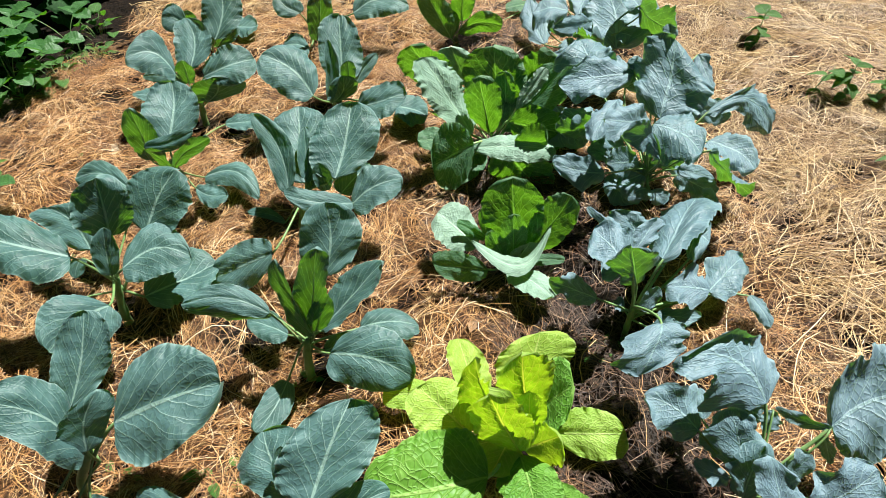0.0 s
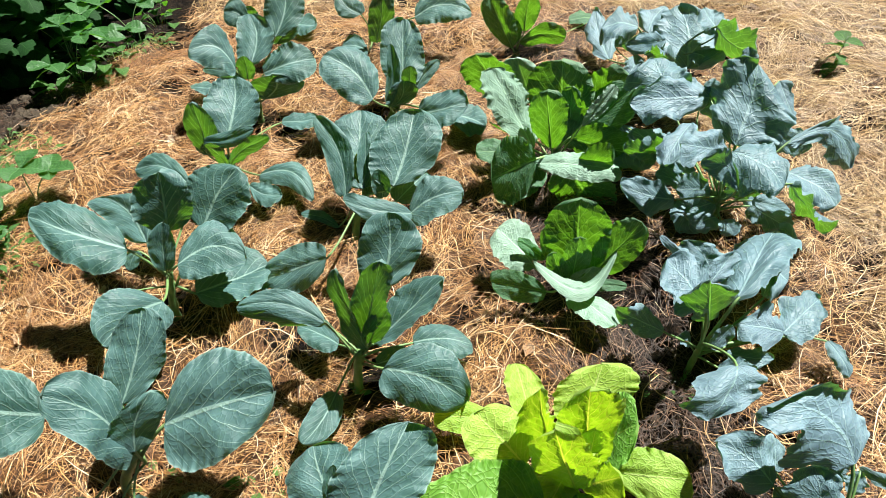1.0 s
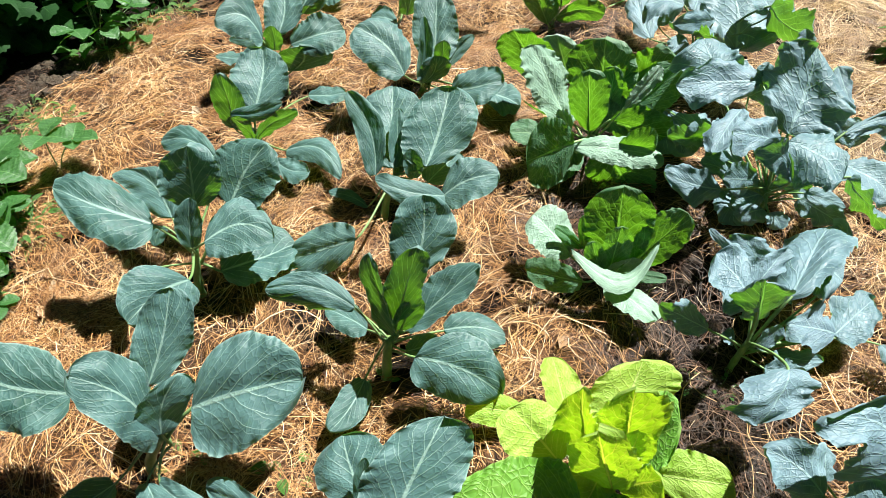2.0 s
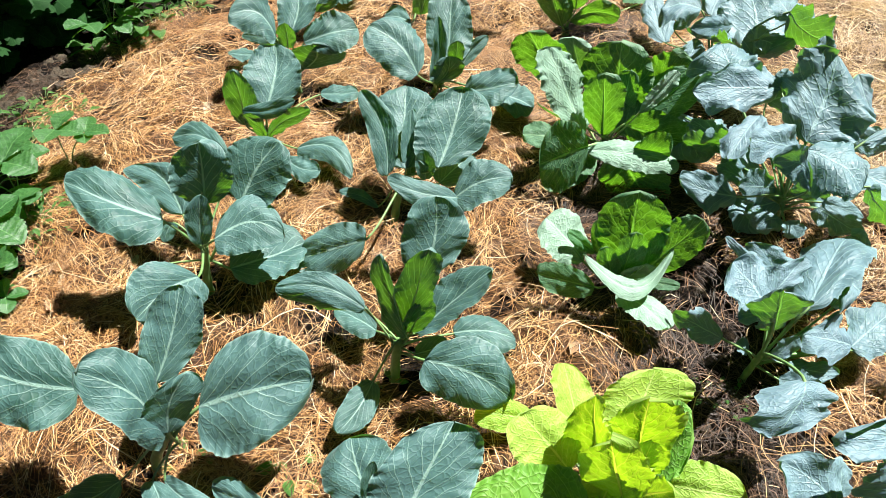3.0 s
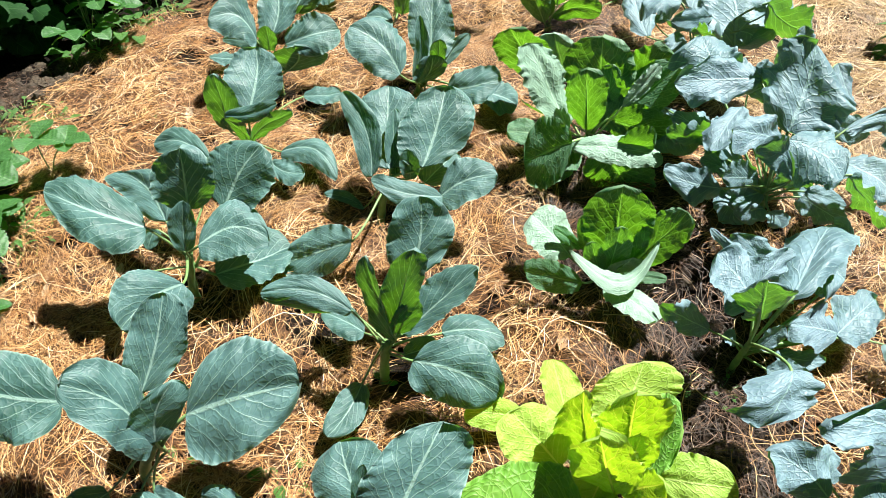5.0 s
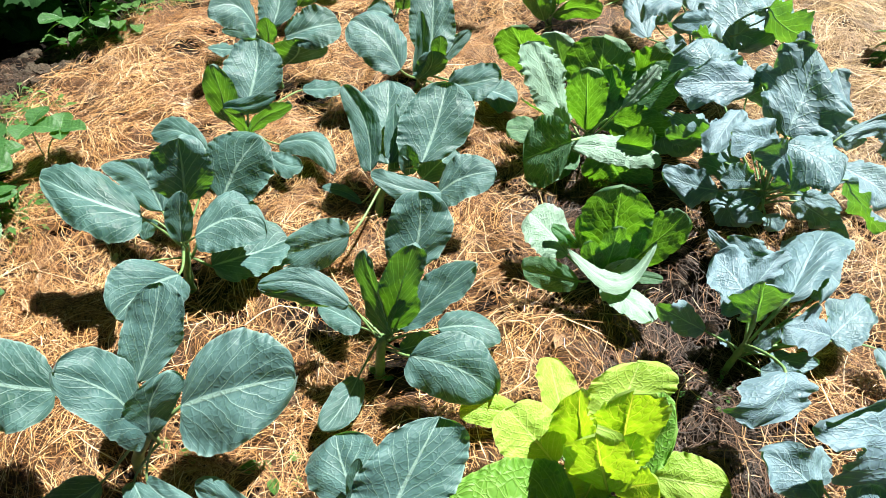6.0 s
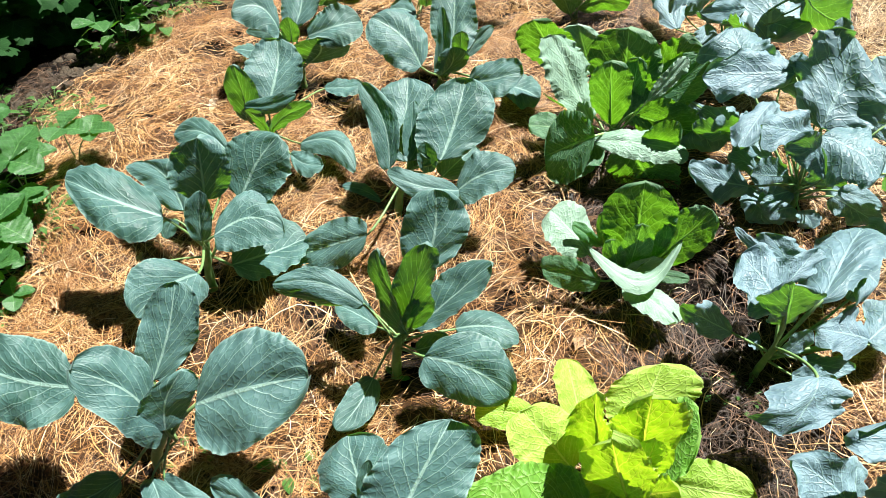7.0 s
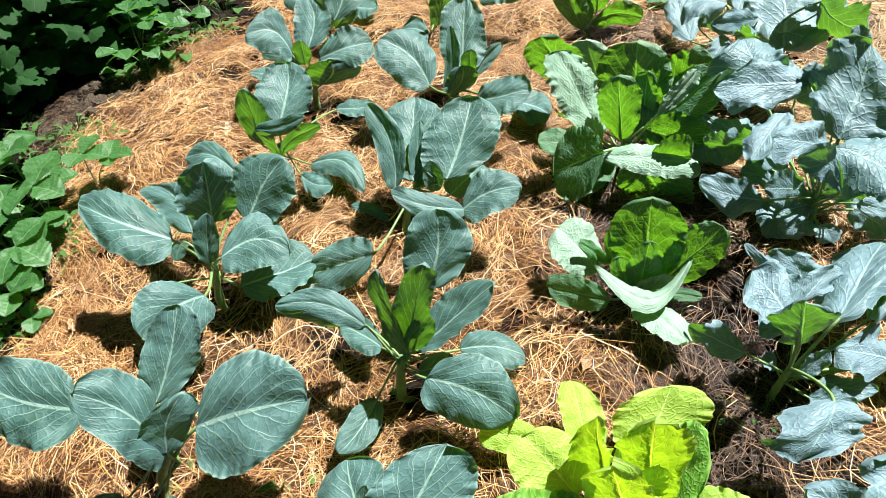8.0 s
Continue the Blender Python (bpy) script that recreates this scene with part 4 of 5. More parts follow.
row.leaf((0.648, 1.929, 0.405), (0.569, 1.89, 0.443), (0.001, -0.011, -0.02), 0.475, -0.002, 0, 0)
row.leaf((0.595, 1.532, 0.177), (0.532, 1.504, 0.146), (0.039, -0.02, -0.022), 0.568, -0.013, 0, 0)
row.leaf((0.601, 1.508, 0.186), (0.645, 1.484, 0.143), (0.033, 0.017, 0.006), 0.54, 0.008, 0, 0)
row.leaf((0.545, 1.678, 0.239), (0.448, 1.72, 0.239), (0, -0.064, -0.026), 0.438, 0.007, 0, 0)
row.leaf((0.683, 1.576, 0.258), (0.63, 1.667, 0.34), (-0.056, -0.021, -0.001), 0.541, 0.003, 0, 0)
row.leaf((0.608, 1.59, 0.198), (0.499, 1.552, 0.176), (0.008, -0.035, -0.031), 0.502, -0.002, 0, 0)
row.leaf((0.643, 1.599, 0.238), (0.743, 1.605, 0.2), (0.001, 0.033, 0.026), 0.543, 0.003, 0, 0)
row.leaf((0.693, 1.651, 0.29), (0.737, 1.747, 0.342), (-0.053, -0.003, 0.009), 0.569, -0.002, 0, 0)
row.leaf((0.362, 2.093, 0.152), (0.411, 1.83, 0.148), (0.083, -0.014, 0.017), 0.6, -0.002, 0, 0)
row.leaf((0.506, 1.649, 0.145), (0.568, 1.528, 0.129), (0.066, 0.017, 0.005), 0.581, -0.003, 0, 0)
row.leaf((0.501, 1.684, 0.239), (0.353, 1.867, 0.281), (-0.068, -0.09, 0.028), 0.662, -0.041, 0, 0)
row.leaf((0.573, 1.599, 0.238), (0.459, 1.575, 0.256), (0.007, -0.024, -0.05), 0.505, 0, 0, 0)
row.leaf((0.698, 1.564, 0.198), (0.823, 1.517, 0.146), (0.035, 0.018, 0.027), 0.469, 0.002, 0, 0)
row.leaf((0.619, 1.572, 0.238), (0.671, 1.561, 0.338), (-0.041, 0.01, 0.02), 0.492, -0.019, 0, 0)
row.leaf((0.573, 1.894, 0.344), (0.665, 1.884, 0.404), (-0.018, 0.022, 0.04), 0.493, 0.001, 0, 0)
row.leaf((0.754, 1.747, 0.342), (0.905, 1.74, 0.304), (-0.014, 0.022, 0.045), 0.508, 0.005, 0, 0)

row = Plant("broccoli_plant", "broc", BROC, (0.444, 1.045, 0.025), (0.446, 1.037, 0.175), "grey-blue broccoli plant with wavy lobed leaves beside straw", "broccoli", "broccoli row", 0.008)
row.leaf((0.415, 1.037, 0.33), (0.336, 1.159, 0.37), (-0.047, -0.059, -0.016), 0.55, 0, 0.03, -0.05)
row.leaf((0.44, 1.038, 0.27), (0.395, 1.018, 0.443), (-0.058, 0, -0.02), 0.72, 0, 0, 0)
row.leaf((0.414, 1.134, 0.35), (0.324, 1.221, 0.39), (-0.001, -0.01, -0.013), 0.5, 0, 0.03, 0)
row.leaf((0.508, 1.08, 0.32), (0.726, 1.409, 0.25), (-0.08, 0.011, -0.028), 0.58, 0, 0.05, -0.05)
row.leaf((0.648, 1.218, 0.28), (0.673, 1.18, 0.27), (0.039, 0.064, 0.025), 0.5, 0, 0, 0)
row.leaf((0.453, 1.137, 0.3), (0.525, 1.219, 0.34), (-0.038, -0.002, 0.008), 0.55, 0, 0, 0.1)
row.leaf((0.666, 1.082, 0.17), (0.803, 1.21, 0.17), (-0.023, 0.058, 0.003), 0.5, 0, 0.04, -0.05)
row.leaf((0.67, 1.086, 0.17), (0.546, 1.085, 0.2), (-0.026, -0.06, -0.01), 0.5, 0, 0.04, 0)
row.leaf((0.468, 0.892, 0.29), (0.394, 0.78, 0.23), (0.078, 0.024, -0.015), 0.45, 0, 0.1, -0.12)
row.leaf((0.343, 1.051, 0.2), (0.206, 1.051, 0.288), (-0.002, -0.01, -0.045), 0.55, 0, 0, 0)
row.leaf((0.618, 1.159, 0.229), (0.686, 1.314, 0.293), (-0.007, 0.031, -0.039), 0.574, -0.01, 0, 0)
row.leaf((0.487, 1.209, 0.249), (0.419, 1.27, 0.33), (-0.053, -0.005, -0.006), 0.567, -0.014, 0, 0)
row.leaf((0.779, 1.071, 0.159), (0.817, 0.983, 0.124), (0.021, 0.011, 0), 0.566, 0.003, 0.05, 0)
row.leaf((0.483, 0.983, 0.144), (0.586, 0.988, 0.136), (0.001, 0.024, 0.019), 0.443, -0.006, 0, 0)
row.leaf((0.461, 1.016, 0.185), (0.505, 1.046, 0.246), (-0.018, 0.01, 0.01), 0.519, -0.002, 0, 0.3)
row.leaf((0.515, 1.028, 0.146), (0.64, 1.024, 0.134), (0.006, 0.023, 0.012), 0.472, -0.005, 0, 0)
row.leaf((0.432, 1.066, 0.126), (0.408, 1.096, 0.122), (-0.011, -0.02, -0.004), 0.647, -0.007, 0, 0)

row = Plant("broccoli_plant", "broc", BROC, (0.638, 0.524, 0.017), (0.61, 0.538, 0.167), "grey-blue broccoli plant with wavy lobed leaves beside straw", "broccoli", "broccoli row", 0.008)
row.leaf((0.624, 0.652, 0.319), (0.433, 0.704, 0.428), (-0.075, -0.062, -0.017), 0.412, -0.047, 0.06, -0.05)
row.leaf((0.509, 0.651, 0.198), (0.396, 0.724, 0.238), (-0.035, -0.045, -0.021), 0.48, -0.013, 0.04, 0)
row.leaf((0.541, 0.7, 0.159), (0.549, 0.766, 0.191), (-0.026, 0.002, 0.005), 0.587, 0.002, 0, 0)
row.leaf((0.763, 0.615, 0.27), (0.95, 0.66, 0.323), (0.005, 0.099, 0.052), 0.424, 0.022, 0.05, 0)
row.leaf((0.76, 0.612, 0.27), (0.69, 0.693, 0.221), (-0.007, -0.003, -0.015), 0.488, 0.007, 0, 0)
row.leaf((0.758, 0.61, 0.24), (0.784, 0.578, 0.169), (0.02, 0.004, -0.005), 0.483, 0, 0, 0)
row.leaf((0.577, 0.537, 0.216), (0.546, 0.639, 0.318), (-0.052, -0.005, -0.006), 0.629, 0.001, 0, 0)
row.leaf((0.57, 0.508, 0.166), (0.599, 0.564, 0.297), (-0.046, 0.005, 0.005), 0.58, 0.006, 0, 0.1)
row.leaf((0.606, 0.426, 0.215), (0.59, 0.531, 0.317), (-0.047, -0.003, 0.009), 0.476, -0.005, 0, 0.2)
row.leaf((0.643, 0.526, 0.217), (0.7, 0.554, 0.268), (-0.017, 0.018, 0.015), 0.657, 0.001, 0, 0)
row.leaf((0.666, 0.453, 0.216), (0.818, 0.517, 0.269), (-0.029, 0.041, 0.036), 0.608, 0.003, 0.05, 0)
row.leaf((0.562, 0.56, 0.147), (0.497, 0.599, 0.137), (0, -0.023, -0.015), 0.504, 0.003, 0, 0)
row.leaf((0.561, 0.619, 0.148), (0.518, 0.653, 0.168), (-0.009, -0.013, -0.02), 0.495, -0.002, 0, 0)
row.leaf((0.599, 0.672, 0.299), (0.619, 0.642, 0.239), (0.034, 0.001, 0), 0.518, 0.002, 0, 0)
row.leaf((0.653, 0.654, 0.28), (0.636, 0.621, 0.239), (0.021, -0.005, -0.005), 0.525, 0.003, 0, 0)

row = Plant("broccoli_plant", "broc", BROC, (0.562, 2.576, 0.057), (0.544, 2.479, 0.195), "grey-blue broccoli plant with wavy lobed leaves beside straw", "broccoli", "broccoli row", 0.008)
row.leaf((0.371, 2.592, 0.163), (0.325, 2.909, 0.261), (-0.055, -0.004, -0.011), 0.38, 0.016, 0, 0)
row.leaf((0.453, 2.506, 0.355), (0.301, 2.499, 0.353), (-0.022, -0.085, -0.032), 0.667, -0.017, 0.05, 0)
row.leaf((0.511, 2.276, 0.411), (0.337, 2.135, 0.466), (0.001, -0.019, -0.035), 0.589, 0.004, 0.05, 0)
row.leaf((0.553, 2.236, 0.35), (0.427, 2.202, 0.388), (0.041, 0.081, -0.083), 0.586, -0.016, 0, 0)
row.leaf((0.376, 2.543, 0.255), (0.441, 2.547, 0.295), (-0.011, 0.011, 0.02), 0.545, 0.002, 0, 0)
row.leaf((0.617, 2.26, 0.301), (0.61, 2.545, 0.427), (-0.132, 0.04, -0.011), 0.38, -0.018, 0, 0)
row.leaf((0.627, 2.285, 0.352), (0.715, 2.269, 0.303), (0.041, 0.029, 0.016), 0.625, 0.012, 0, 0)
row.leaf((0.694, 2.29, 0.453), (0.811, 2.15, 0.411), (-0.008, -0.058, 0.109), 0.38, -0.015, 0.03, 0)
row.leaf((0.71, 2.293, 0.433), (0.664, 2.407, 0.475), (-0.046, -0.028, -0.006), 0.441, 0.006, 0, 0)
row.leaf((0.511, 2.554, 0.306), (0.599, 2.7, 0.36), (-0.055, 0.046, 0), 0.631, 0.017, 0, 0)
row.leaf((0.427, 2.447, 0.16), (0.478, 2.54, 0.216), (-0.048, 0.002, 0.005), 0.523, -0.011, 0, 0)


# ---- plants round the bed ----
def flat_leaf(name, material, outline, rows=10, cols=6, fold=0.25, droop=0.25, seed=0):
    """A unit leaf along +y, one long and about as wide as its outline says, to be scaled and turned."""
    rng = random.Random(seed)
    verts, uvs = [], []
    for r in range(rows + 1):
        s = r / rows
        w = outline(s)
        for c in range(cols + 1):
            x = 2 * c / cols - 1
            z = fold * abs(x) * w - droop * s * s + 0.03 * noise.noise((s * 5 + seed, x * 3, seed))
            z += 0.009 * abs(math.sin(math.pi * (s - 0.5 * abs(x)) * 7)) + 0.03 * noise.noise((s * 3 + seed, x * 2, seed + 5))
            verts.append((x * w * (1 + rng.uniform(-0.04, 0.04)), s - 0.12 * abs(x) * w, z))
            uvs.append(((x + 1) / 2, s))
    n = cols + 1
    faces = [(r * n + c, r * n + c + 1, (r + 1) * n + c + 1, (r + 1) * n + c) for r in range(rows) for c in range(cols)]
    return mesh_of(name, verts, faces, material, uvs)


def lobed_leaf(name, material, seed):
    """A unit maple-like leaf: lobes round its stalk, pleated along their ribs."""
    verts, uvs, faces = [(0, 0, 0)], [(0.5, 0)], []
    steps, rings = 32, 3
    for k in range(steps + 1):
        a = math.pi * (0.06 + 0.88 * k / steps) * 2 - math.pi / 2 - math.pi
        f = k / steps
        lobe = 0.5 + 0.36 * abs(math.cos(math.pi * 2.5 * (f - 0.5))) ** 0.7 + 0.05 * math.sin(k * 2.6)
        lobe *= 0.72 + 0.38 * math.sin(math.pi * f)
        for j in range(1, rings + 1):
            d = j / rings * lobe
            z = 0.06 * math.cos(math.pi * 5 * (f - 0.5)) * d - 0.28 * d * d + 0.02 * noise.noise((d * 5, f * 9, seed))
            verts.append((math.sin(2 * math.pi * (f - 0.5) * 0.86) * d, math.cos(2 * math.pi * (f - 0.5) * 0.86) * d + 0.1, z))
            uvs.append((0.5 + 0.5 * math.sin(math.pi * 5 * (f - 0.5)) * j / rings, d))
    for k in range(steps):
        a, b = 1 + k * rings, 1 + (k + 1) * rings
        faces.append((0, b, a))
        for j in range(rings - 1):
            faces.append((a + j, b + j, b + j + 1, a + j + 1))
    return mesh_of(name, verts, faces, material, uvs)


OVATE = lambda s: 0.36 * math.sin(math.pi * s**0.8) ** 0.75 * (1 + 0.06 * math.sin(s * 60))  # noqa: E731
BROAD = lambda s: 0.44 * max(0.0, math.sin(math.pi * s**1.35)) ** 0.6 * (0.93 + 0.13 * (s * 12 % 1.0))  # noqa: E731
SLIM = lambda s: 0.2 * math.sin(math.pi * s**0.8) ** 0.9  # noqa: E731
BERRY_LEAVES = [flat_leaf("leaflet", BERRY, BROAD, 44, 8, 0.3, 0.22, k) for k in range(3)]
PEPPER_LEAVES = [flat_leaf("leaf", WEED, OVATE, 10, 6, 0.25, 0.4, 20 + k) for k in range(3)]
SLIM_LEAVES = [flat_leaf("leaf", WEED, SLIM, 8, 4, 0.3, 0.35, 30 + k) for k in range(2)]
CURRANT_LEAVES = [lobed_leaf("leaf", CURRANT, 40 + k) for k in range(3)]


def set_leaf(me, name, parent, at, heading, rise, size, roll=0.0):
    """A leaf at a place of its plant, pointing along heading (degrees from +y to the left) and rising by some degrees."""
    ob = part(name, me, parent)
    ob.matrix_local = Matrix.Translation(at) @ Euler((radians(rise), radians(roll), radians(heading)), "XYZ").to_matrix().to_4x4() @ Matrix.Diagonal((size, size, size, 1))
    return ob


def strawberry(x, y, stalks, seed, label="green strawberry plant with toothed three-part leaves"):
    """stalks: (heading, reach, height, leaflet size), each with three leaflets on its end."""
    rng = random.Random(seed)
    z = float(lie(x, y))
    root = thing("strawberry_plant", (x, y, z), label, "strawberry", "strawberry plants beside the bed")
    for heading, reach, height, size in stalks:
        h = radians(heading)
        end = Vector((-math.sin(h) * reach, math.cos(h) * reach, height))
        points = curve3(Vector((0, 0, -0.02)), Vector((end.x * 0.1, end.y * 0.1, height * 0.6)), end * 0.8 + Vector((0, 0, 0.1 * height)), end, 7)
        part("stalk", tube("stalk", points, [0.0022] * 8, STALK, 6), root)
        for turn in (-82, 0, 82):
            set_leaf(rng.choice(BERRY_LEAVES), "leaflet", root, end, heading + turn + rng.uniform(-14, 14), rng.uniform(-6, 30), size * rng.uniform(0.85, 1.1), rng.uniform(-18, 18))
    return root


def sprig(name, x, y, count, height, size, seed, meshes, label, category, stalk=WOODY, lean=0.3, group=""):
    """A small upright plant: a stalk with leaves all the way up."""
    rng = random.Random(seed)
    z = float(lie(x, y))
    root = thing(name, (x, y, z), label, category, group)
    top = Vector((rng.uniform(-lean, lean) * height, rng.uniform(-lean, lean) * height, height))
    points = curve3(Vector((0, 0, -0.02)), Vector((0, 0, height * 0.4)), top * 0.8, top, 6)
    part("stalk", tube("stalk", points, [0.0028 - 0.0002 * k for k in range(7)], stalk, 6), root)
    for k in range(count):
        f = 0.25 + 0.75 * (k + 0.5) / count
        at = points[min(6, int(f * 6))]
        set_leaf(rng.choice(meshes), "leaf", root, at, k * 137.5 + rng.uniform(-25, 25), rng.uniform(-30, 35), size * rng.uniform(0.6, 1.1), rng.uniform(-20, 20))
    return root


def clump(name, x, y, count, spread, height, size, seed, meshes, label, category, group=""):
    """A low tuft: many leaves from one spot of ground."""
    rng = random.Random(seed)
    z = float(lie(x, y))
    root = thing(name, (x, y, z), label, category, group)
    for k in range(count):
        a, d = rng.uniform(0, 360), spread * rng.uniform(0.1, 1.0) ** 0.6
        at = Vector((-math.sin(radians(a)) * d, math.cos(radians(a)) * d, height * rng.uniform(0.1, 1.0) * (1 - 0.5 * d / spread)))
        part("stalk", tube("stalk", [Vector((at.x * 0.4, at.y * 0.4, -0.01)), at * 0.7, at], [0.0015, 0.0012, 0.001], STALK, 4), root)
        set_leaf(rng.choice(meshes), "leaf", root, at, a + rng.uniform(-60, 60), rng.uniform(-20, 40), size * rng.uniform(0.5, 1.2), rng.uniform(-25, 25))
    return root


# The strawberry plants along the bed's edge.
strawberry(-1.95, 1.7, ((-90, 0.03, 0.19, 0.12), (-75, 0.12, 0.16, 0.09)), 1, "young strawberry plant with toothed three-part leaves in straw")
strawberry(-2.06, 1.52, ((-90, 0.04, 0.19, 0.155), (100, 0.12, 0.13, 0.12), (-150, 0.1, 0.08, 0.1), (20, 0.12, 0.1, 0.11)), 2)
strawberry(-2.0, 1.25, ((-90, 0.1, 0.16, 0.13), (-10, 0.1, 0.1, 0.1), (-40, 0.13, 0.13, 0.11), (60, 0.12, 0.14, 0.13), (150, 0.1, 0.08, 0.1)), 3)
strawberry(-2.36, 1.74, ((-90, 0.03, 0.18, 0.13), (40, 0.1, 0.13, 0.12), (130, 0.1, 0.12, 0.12), (-150, 0.12, 0.08, 0.11)), 4)
strawberry(-2.3, 1.36, ((-70, 0.12, 0.13, 0.12), (20, 0.1, 0.16, 0.13), (110, 0.12, 0.1, 0.11), (-130, 0.14, 0.12, 0.12), (-10, 0.16, 0.1, 0.11)), 5)
strawberry(-1.92, 1.08, ((-80, 0.09, 0.12, 0.11), (-20, 0.1, 0.1, 0.1), (60, 0.1, 0.13, 0.11), (-150, 0.08, 0.06, 0.08)), 6)
strawberry(-1.82, 1.03, ((-60, 0.05, 0.05, 0.07), (120, 0.06, 0.05, 0.07)), 16)
strawberry(-2.26, 2.62, ((-70, 0.1, 0.26, 0.12), (-120, 0.1, 0.16, 0.11), (20, 0.1, 0.28, 0.13), (160, 0.1, 0.17, 0.11), (-60, 0.18, 0.2, 0.11)), 7)
strawberry(-2.42, 2.84, ((-60, 0.14, 0.3, 0.14), (20, 0.1, 0.26, 0.14), (100, 0.1, 0.22, 0.13), (-120, 0.1, 0.18, 0.12)), 8)
strawberry(-2.2, 3.1, ((-30, 0.1, 0.16, 0.12), (90, 0.12, 0.18, 0.12), (200, 0.1, 0.1, 0.11)), 9)
for k, (x, y) in enumerate(((-1.97, 1.42), (-1.95, 1.32), (-2.02, 1.28), (-2.2, 1.95), (-2.36, 2.05), (-2.15, 2.02), (-1.9, 1.1), (-2.1, 2.86), (-2.02, 2.98), (-2.26, 2.66), (-2.6, 1.8), (-2.5, 2.0), (-2.3, 1.85), (-2.45, 1.85), (-2.25, 2.1), (-2.6, 2.05), (-2.0, 1.2), (-1.88, 0.98), (-1.95, 1.48), (-1.87, 1.39), (-1.92, 1.43), (-2.35, 2.1), (-2.64, 2.11), (-2.12, 3.02), (-2.0, 1.34), (-2.12, 1.36), (-2.2, 1.5))):
    clump("weed_tuft", x, y, 22, 0.09, 0.09, 0.05, 60 + k, SLIM_LEAVES, "small tuft of fine green weeds at the bed's edge", "weed", "weeds along the bed")
for k, (x, y) in enumerate(((-2.32, 2.62), (-2.1, 2.72), (-2.38, 2.92), (-2.12, 3.25))):
    clump("green_weed", x, y, 16, 0.12, 0.16, 0.09, 90 + k, PEPPER_LEAVES, "leafy green weed in the shade of a bush", "weed", "weeds along the bed")
for k, (x, y, n, s) in enumerate(((-0.7, 0.64, 6, 0.05), (-0.98, 0.64, 8, 0.035), (0.4, 0.97, 9, 0.022), (0.36, 0.99, 7, 0.018), (-0.5, 0.9, 7, 0.03), (-1.72, 2.1, 7, 0.04), (-1.5, 1.44, 6, 0.04), (-1.66, 1.5, 5, 0.035))):
    clump("weed_seedling", x, y, n, 0.05, 0.05, s, 120 + k, PEPPER_LEAVES, "tiny green weed seedling in the mulch", "weed", "weed seedlings in the bed")

# Pepper seedlings in the straw.
for k, (x, y, n, h, s) in enumerate(((1.34, 2.6, 9, 0.17, 0.085), (1.5, 2.08, 9, 0.2, 0.08), (1.42, 2.17, 5, 0.15, 0.075), (1.62, 2.1, 6, 0.14, 0.08), (1.52, 1.66, 5, 0.1, 0.08), (1.6, 1.55, 5, 0.08, 0.08))):
    sprig("pepper_seedling", x, y, n, h, s, 150 + k, PEPPER_LEAVES, "small drooping pepper seedling in straw", "pepper plant", STALK, 0.35, "pepper seedlings")


def bush(x, y, seed, leaves=300):
    """A dense currant bush: woody shoots, lobed leaves that overlap in tiers over its outer parts."""
    rng = random.Random(seed)
    root = thing("currant_bush", (x, y, float(lie(x, y))), "dense dark green currant bush with lobed leaves", "bush", "currant bushes")
    for k in range(12):
        a = rng.uniform(0, 2 * math.pi)
        reach, height = rng.uniform(0.25, 0.5), rng.uniform(0.45, 0.85)
        end = Vector((math.cos(a) * reach, math.sin(a) * reach, height))
        part("shoot", tube("shoot", curve3(Vector((0, 0, -0.03)), Vector((0, 0, height * 0.5)), end * 0.8, end, 8), [0.008 - 0.0006 * j for j in range(9)], WOODY, 6), root)
    for k in range(leaves):
        a = rng.uniform(0, 2 * math.pi)
        up = rng.uniform(0.0, 1.0)
        r = (0.8 * math.sin(math.pi * (0.3 + 0.65 * up)) ** 0.6 + 0.05 * math.sin(5 * a)) * rng.uniform(0.72, 1.02)
        at = Vector((math.cos(a) * r, math.sin(a) * r, 0.04 + 0.9 * up))
        set_leaf(rng.choice(CURRANT_LEAVES), "leaf", root, at, math.degrees(a) - 90 + rng.uniform(-40, 40), rng.uniform(-50, 5) + 25 * up, rng.uniform(0.07, 0.11), rng.uniform(-25, 25))
    return root


bush(-3.18, 2.8, 7, 1000)
bush(-4.0, 3.1, 8, 220)
bush(-3.0, 3.75, 9, 420)
bush(-3.75, 2.2, 10, 260)
bush(-3.5, 2.45, 12, 500)


# ---- small litter ----
def litter(name, x, y, size, material, seed, label, category, lift=0.03):
    """A curled scrap of leaf or bark."""
    rng = random.Random(seed)
    verts, faces = [], []
    n = 7
    for r in range(n + 1):
        for c in range(n + 1):
            u, v = r / n - 0.5, c / n - 0.5
            w = math.sqrt(max(0.0, 0.26 - u * u)) * 1.4
            verts.append((u * size * 1.6, v * size * w * (1 + 0.2 * math.sin(r * 2.1 + seed)), size * (0.9 * v * v + 0.25 * u * u + 0.08 * noise.noise((u * 6, v * 6, seed)))))
    for r in range(n):
        for c in range(n):
            a = r * (n + 1) + c
            faces.append((a, a + 1, a + n + 2, a + n + 1))
    ob = new(name, mesh_of(name, verts, faces, material))
    ob.matrix_world = pose(x, y, float(lie(x, y)) + lift, rng.uniform(-15, 15), rng.uniform(-15, 15), rng.uniform(0, 360))
    return tagged(ob, label, category, "scraps in the mulch")


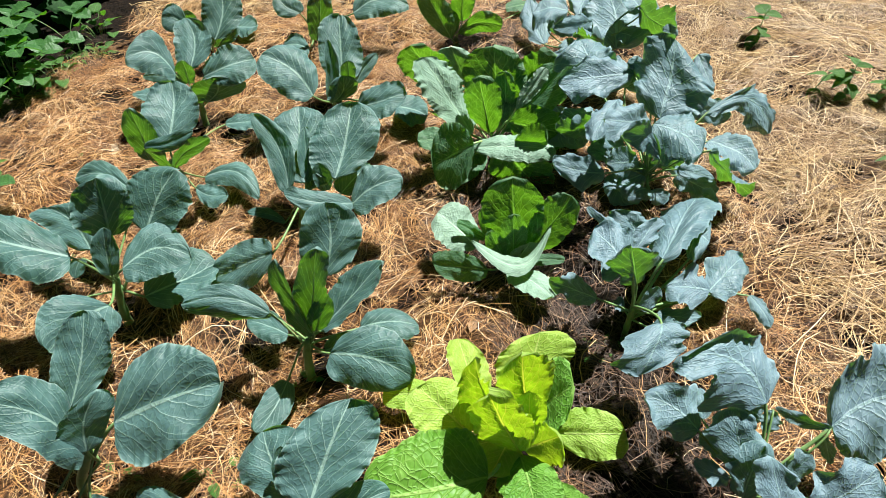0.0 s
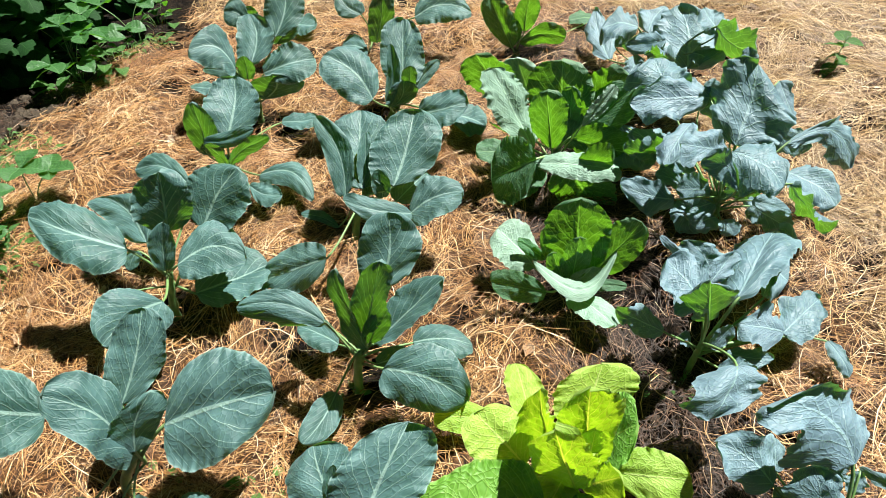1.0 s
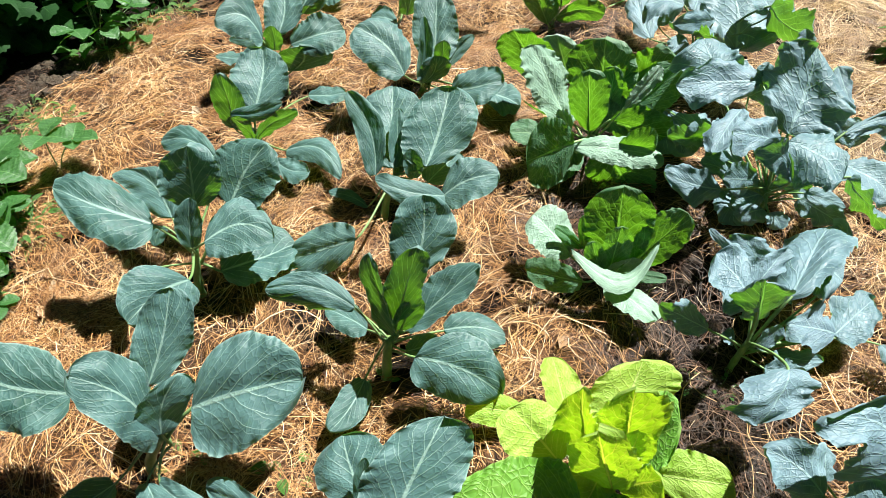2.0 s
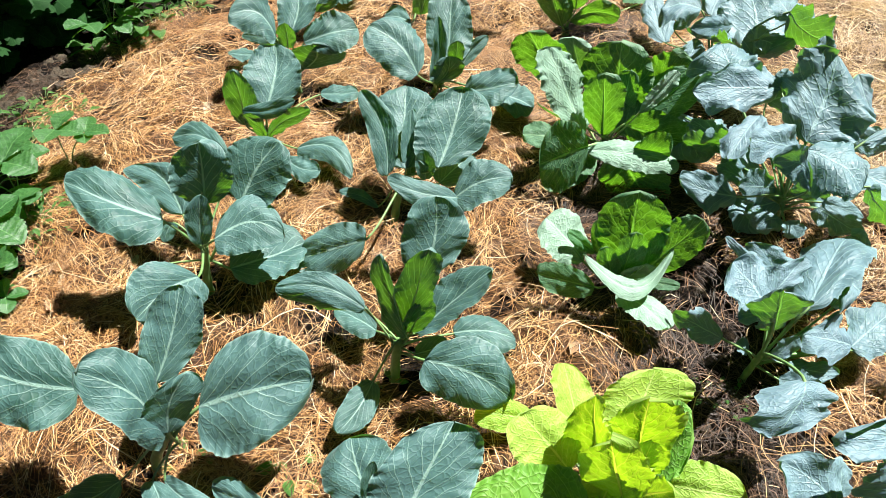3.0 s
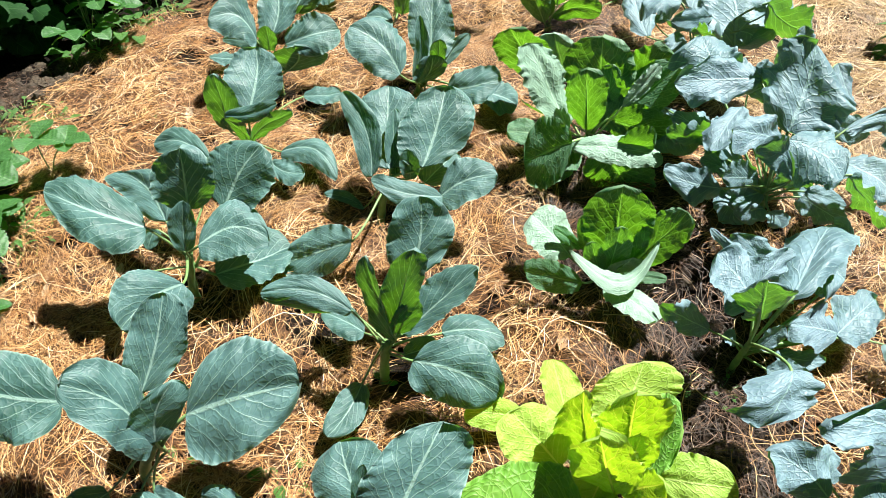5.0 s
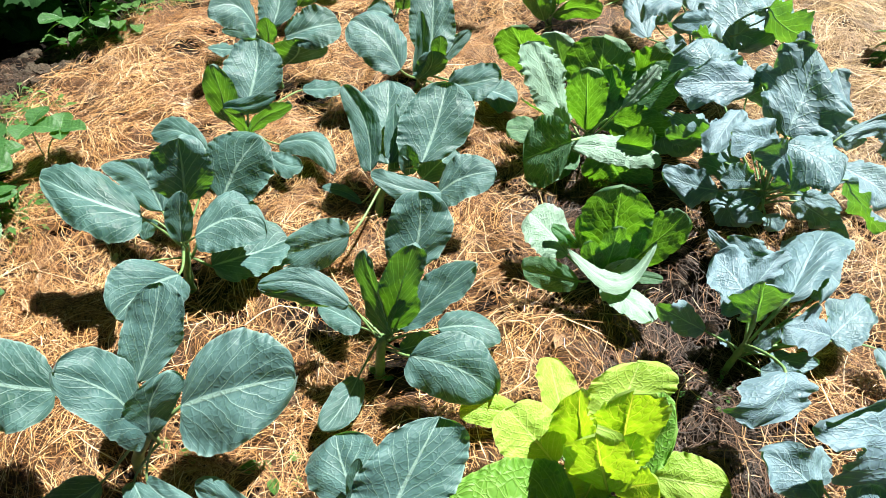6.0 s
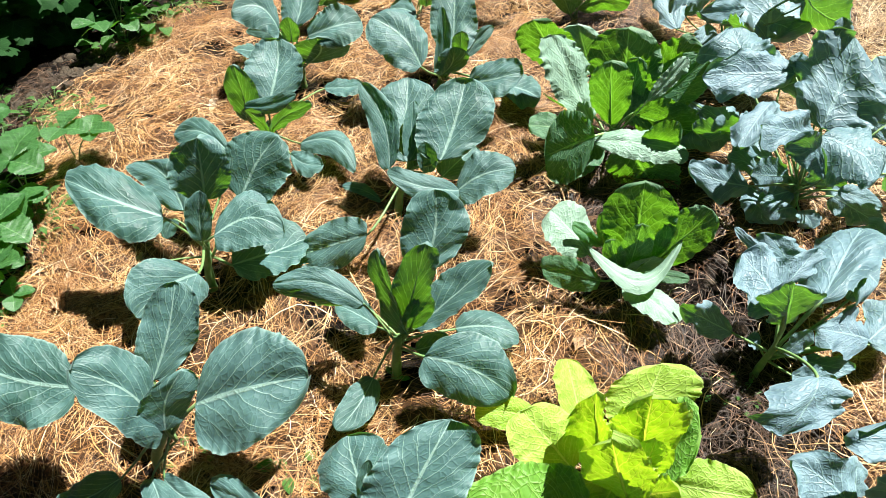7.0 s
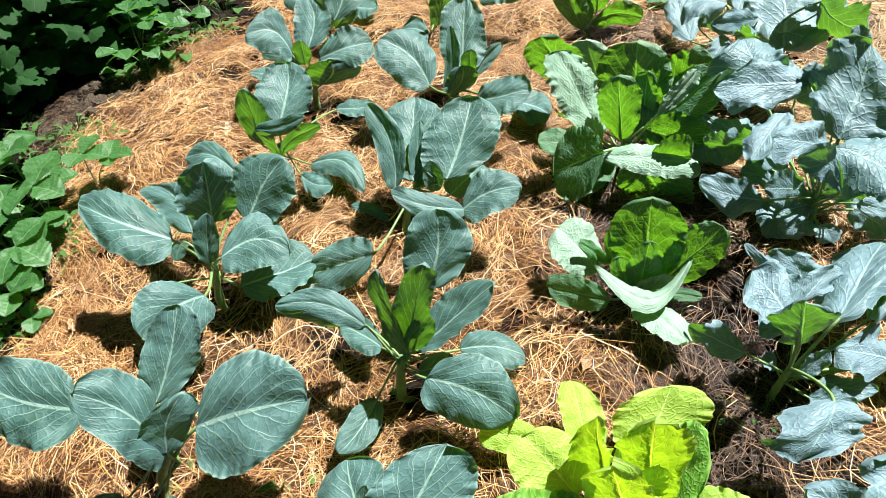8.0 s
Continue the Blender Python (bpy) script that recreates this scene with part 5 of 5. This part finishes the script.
for k, (x, y, s) in enumerate(((-0.01, 1.07, 0.04), (-1.69, 1.2, 0.045), (-1.62, 1.05, 0.05), (-1.75, 1.08, 0.04), (-0.33, 1.22, 0.035), (-1.18, 1.14, 0.035))):
    litter("dry_leaf", x, y, s, DRY_LEAF, 200 + k, "curled brown dry leaf on the straw", "dry leaf")
for k, (x, y, s) in enumerate(((-1.45, 1.26, 0.035), (-1.66, 1.16, 0.03), (-1.55, 2.1, 0.04), (-1.2, 0.75, 0.02))):
    litter("pale_scrap", x, y, s, PALE_CHIP, 220 + k, "pale papery scrap on the straw", "scrap")
twig = new("twig", tube("twig", [Vector(p) for p in ((-1.545, 1.42, 0.035), (-1.555, 1.36, 0.04), (-1.545, 1.32, 0.03), (-1.50, 1.325, 0.04), (-1.45, 1.35, 0.04), (-1.38, 1.385, 0.04))], [0.005, 0.006, 0.008, 0.007, 0.005, 0.004], TWIG, 7))
tagged(twig, "short crooked brown twig lying on the straw", "twig")


def clod(x, y, size, seed):
    """A lump of dark soil with rough sides."""
    bm = bmesh.new()
    bmesh.ops.create_icosphere(bm, subdivisions=3 if size > 0.03 else 2, radius=size)
    for v in bm.verts:
        d = 1 + 0.6 * noise.noise(v.co * (2.2 / size) * 0.5 + Vector((seed, 0, 0))) + 0.45 * noise.noise(v.co * (6 / size) * 0.5 + Vector((0, seed, 0)))
        v.co = Vector((v.co.x * d, v.co.y * d, v.co.z * d * 0.75))
    me = bpy.data.meshes.new("soil_clod")
    bm.to_mesh(me)
    bm.free()
    me.materials.append(CLOD)
    ob = new("soil_clod", me)
    ob.location = (x, y, float(lie(x, y)) + size * 0.2)
    return tagged(ob, "rough lump of dry grey-brown soil", "soil clod", "soil clods")


rng = random.Random(11)
for k in range(260):
    y = rng.uniform(1.95, 2.75)
    x = float(bed_edge(y)) - 0.08 + rng.gauss(0, 0.12)
    clod(x, y, rng.choice((0.008, 0.01, 0.014, 0.018, 0.024, 0.032, 0.045)), 300 + k)
for k in range(16):
    clod(rng.uniform(0.18, 0.5), rng.uniform(0.7, 1.5), rng.uniform(0.006, 0.018), 340 + k)
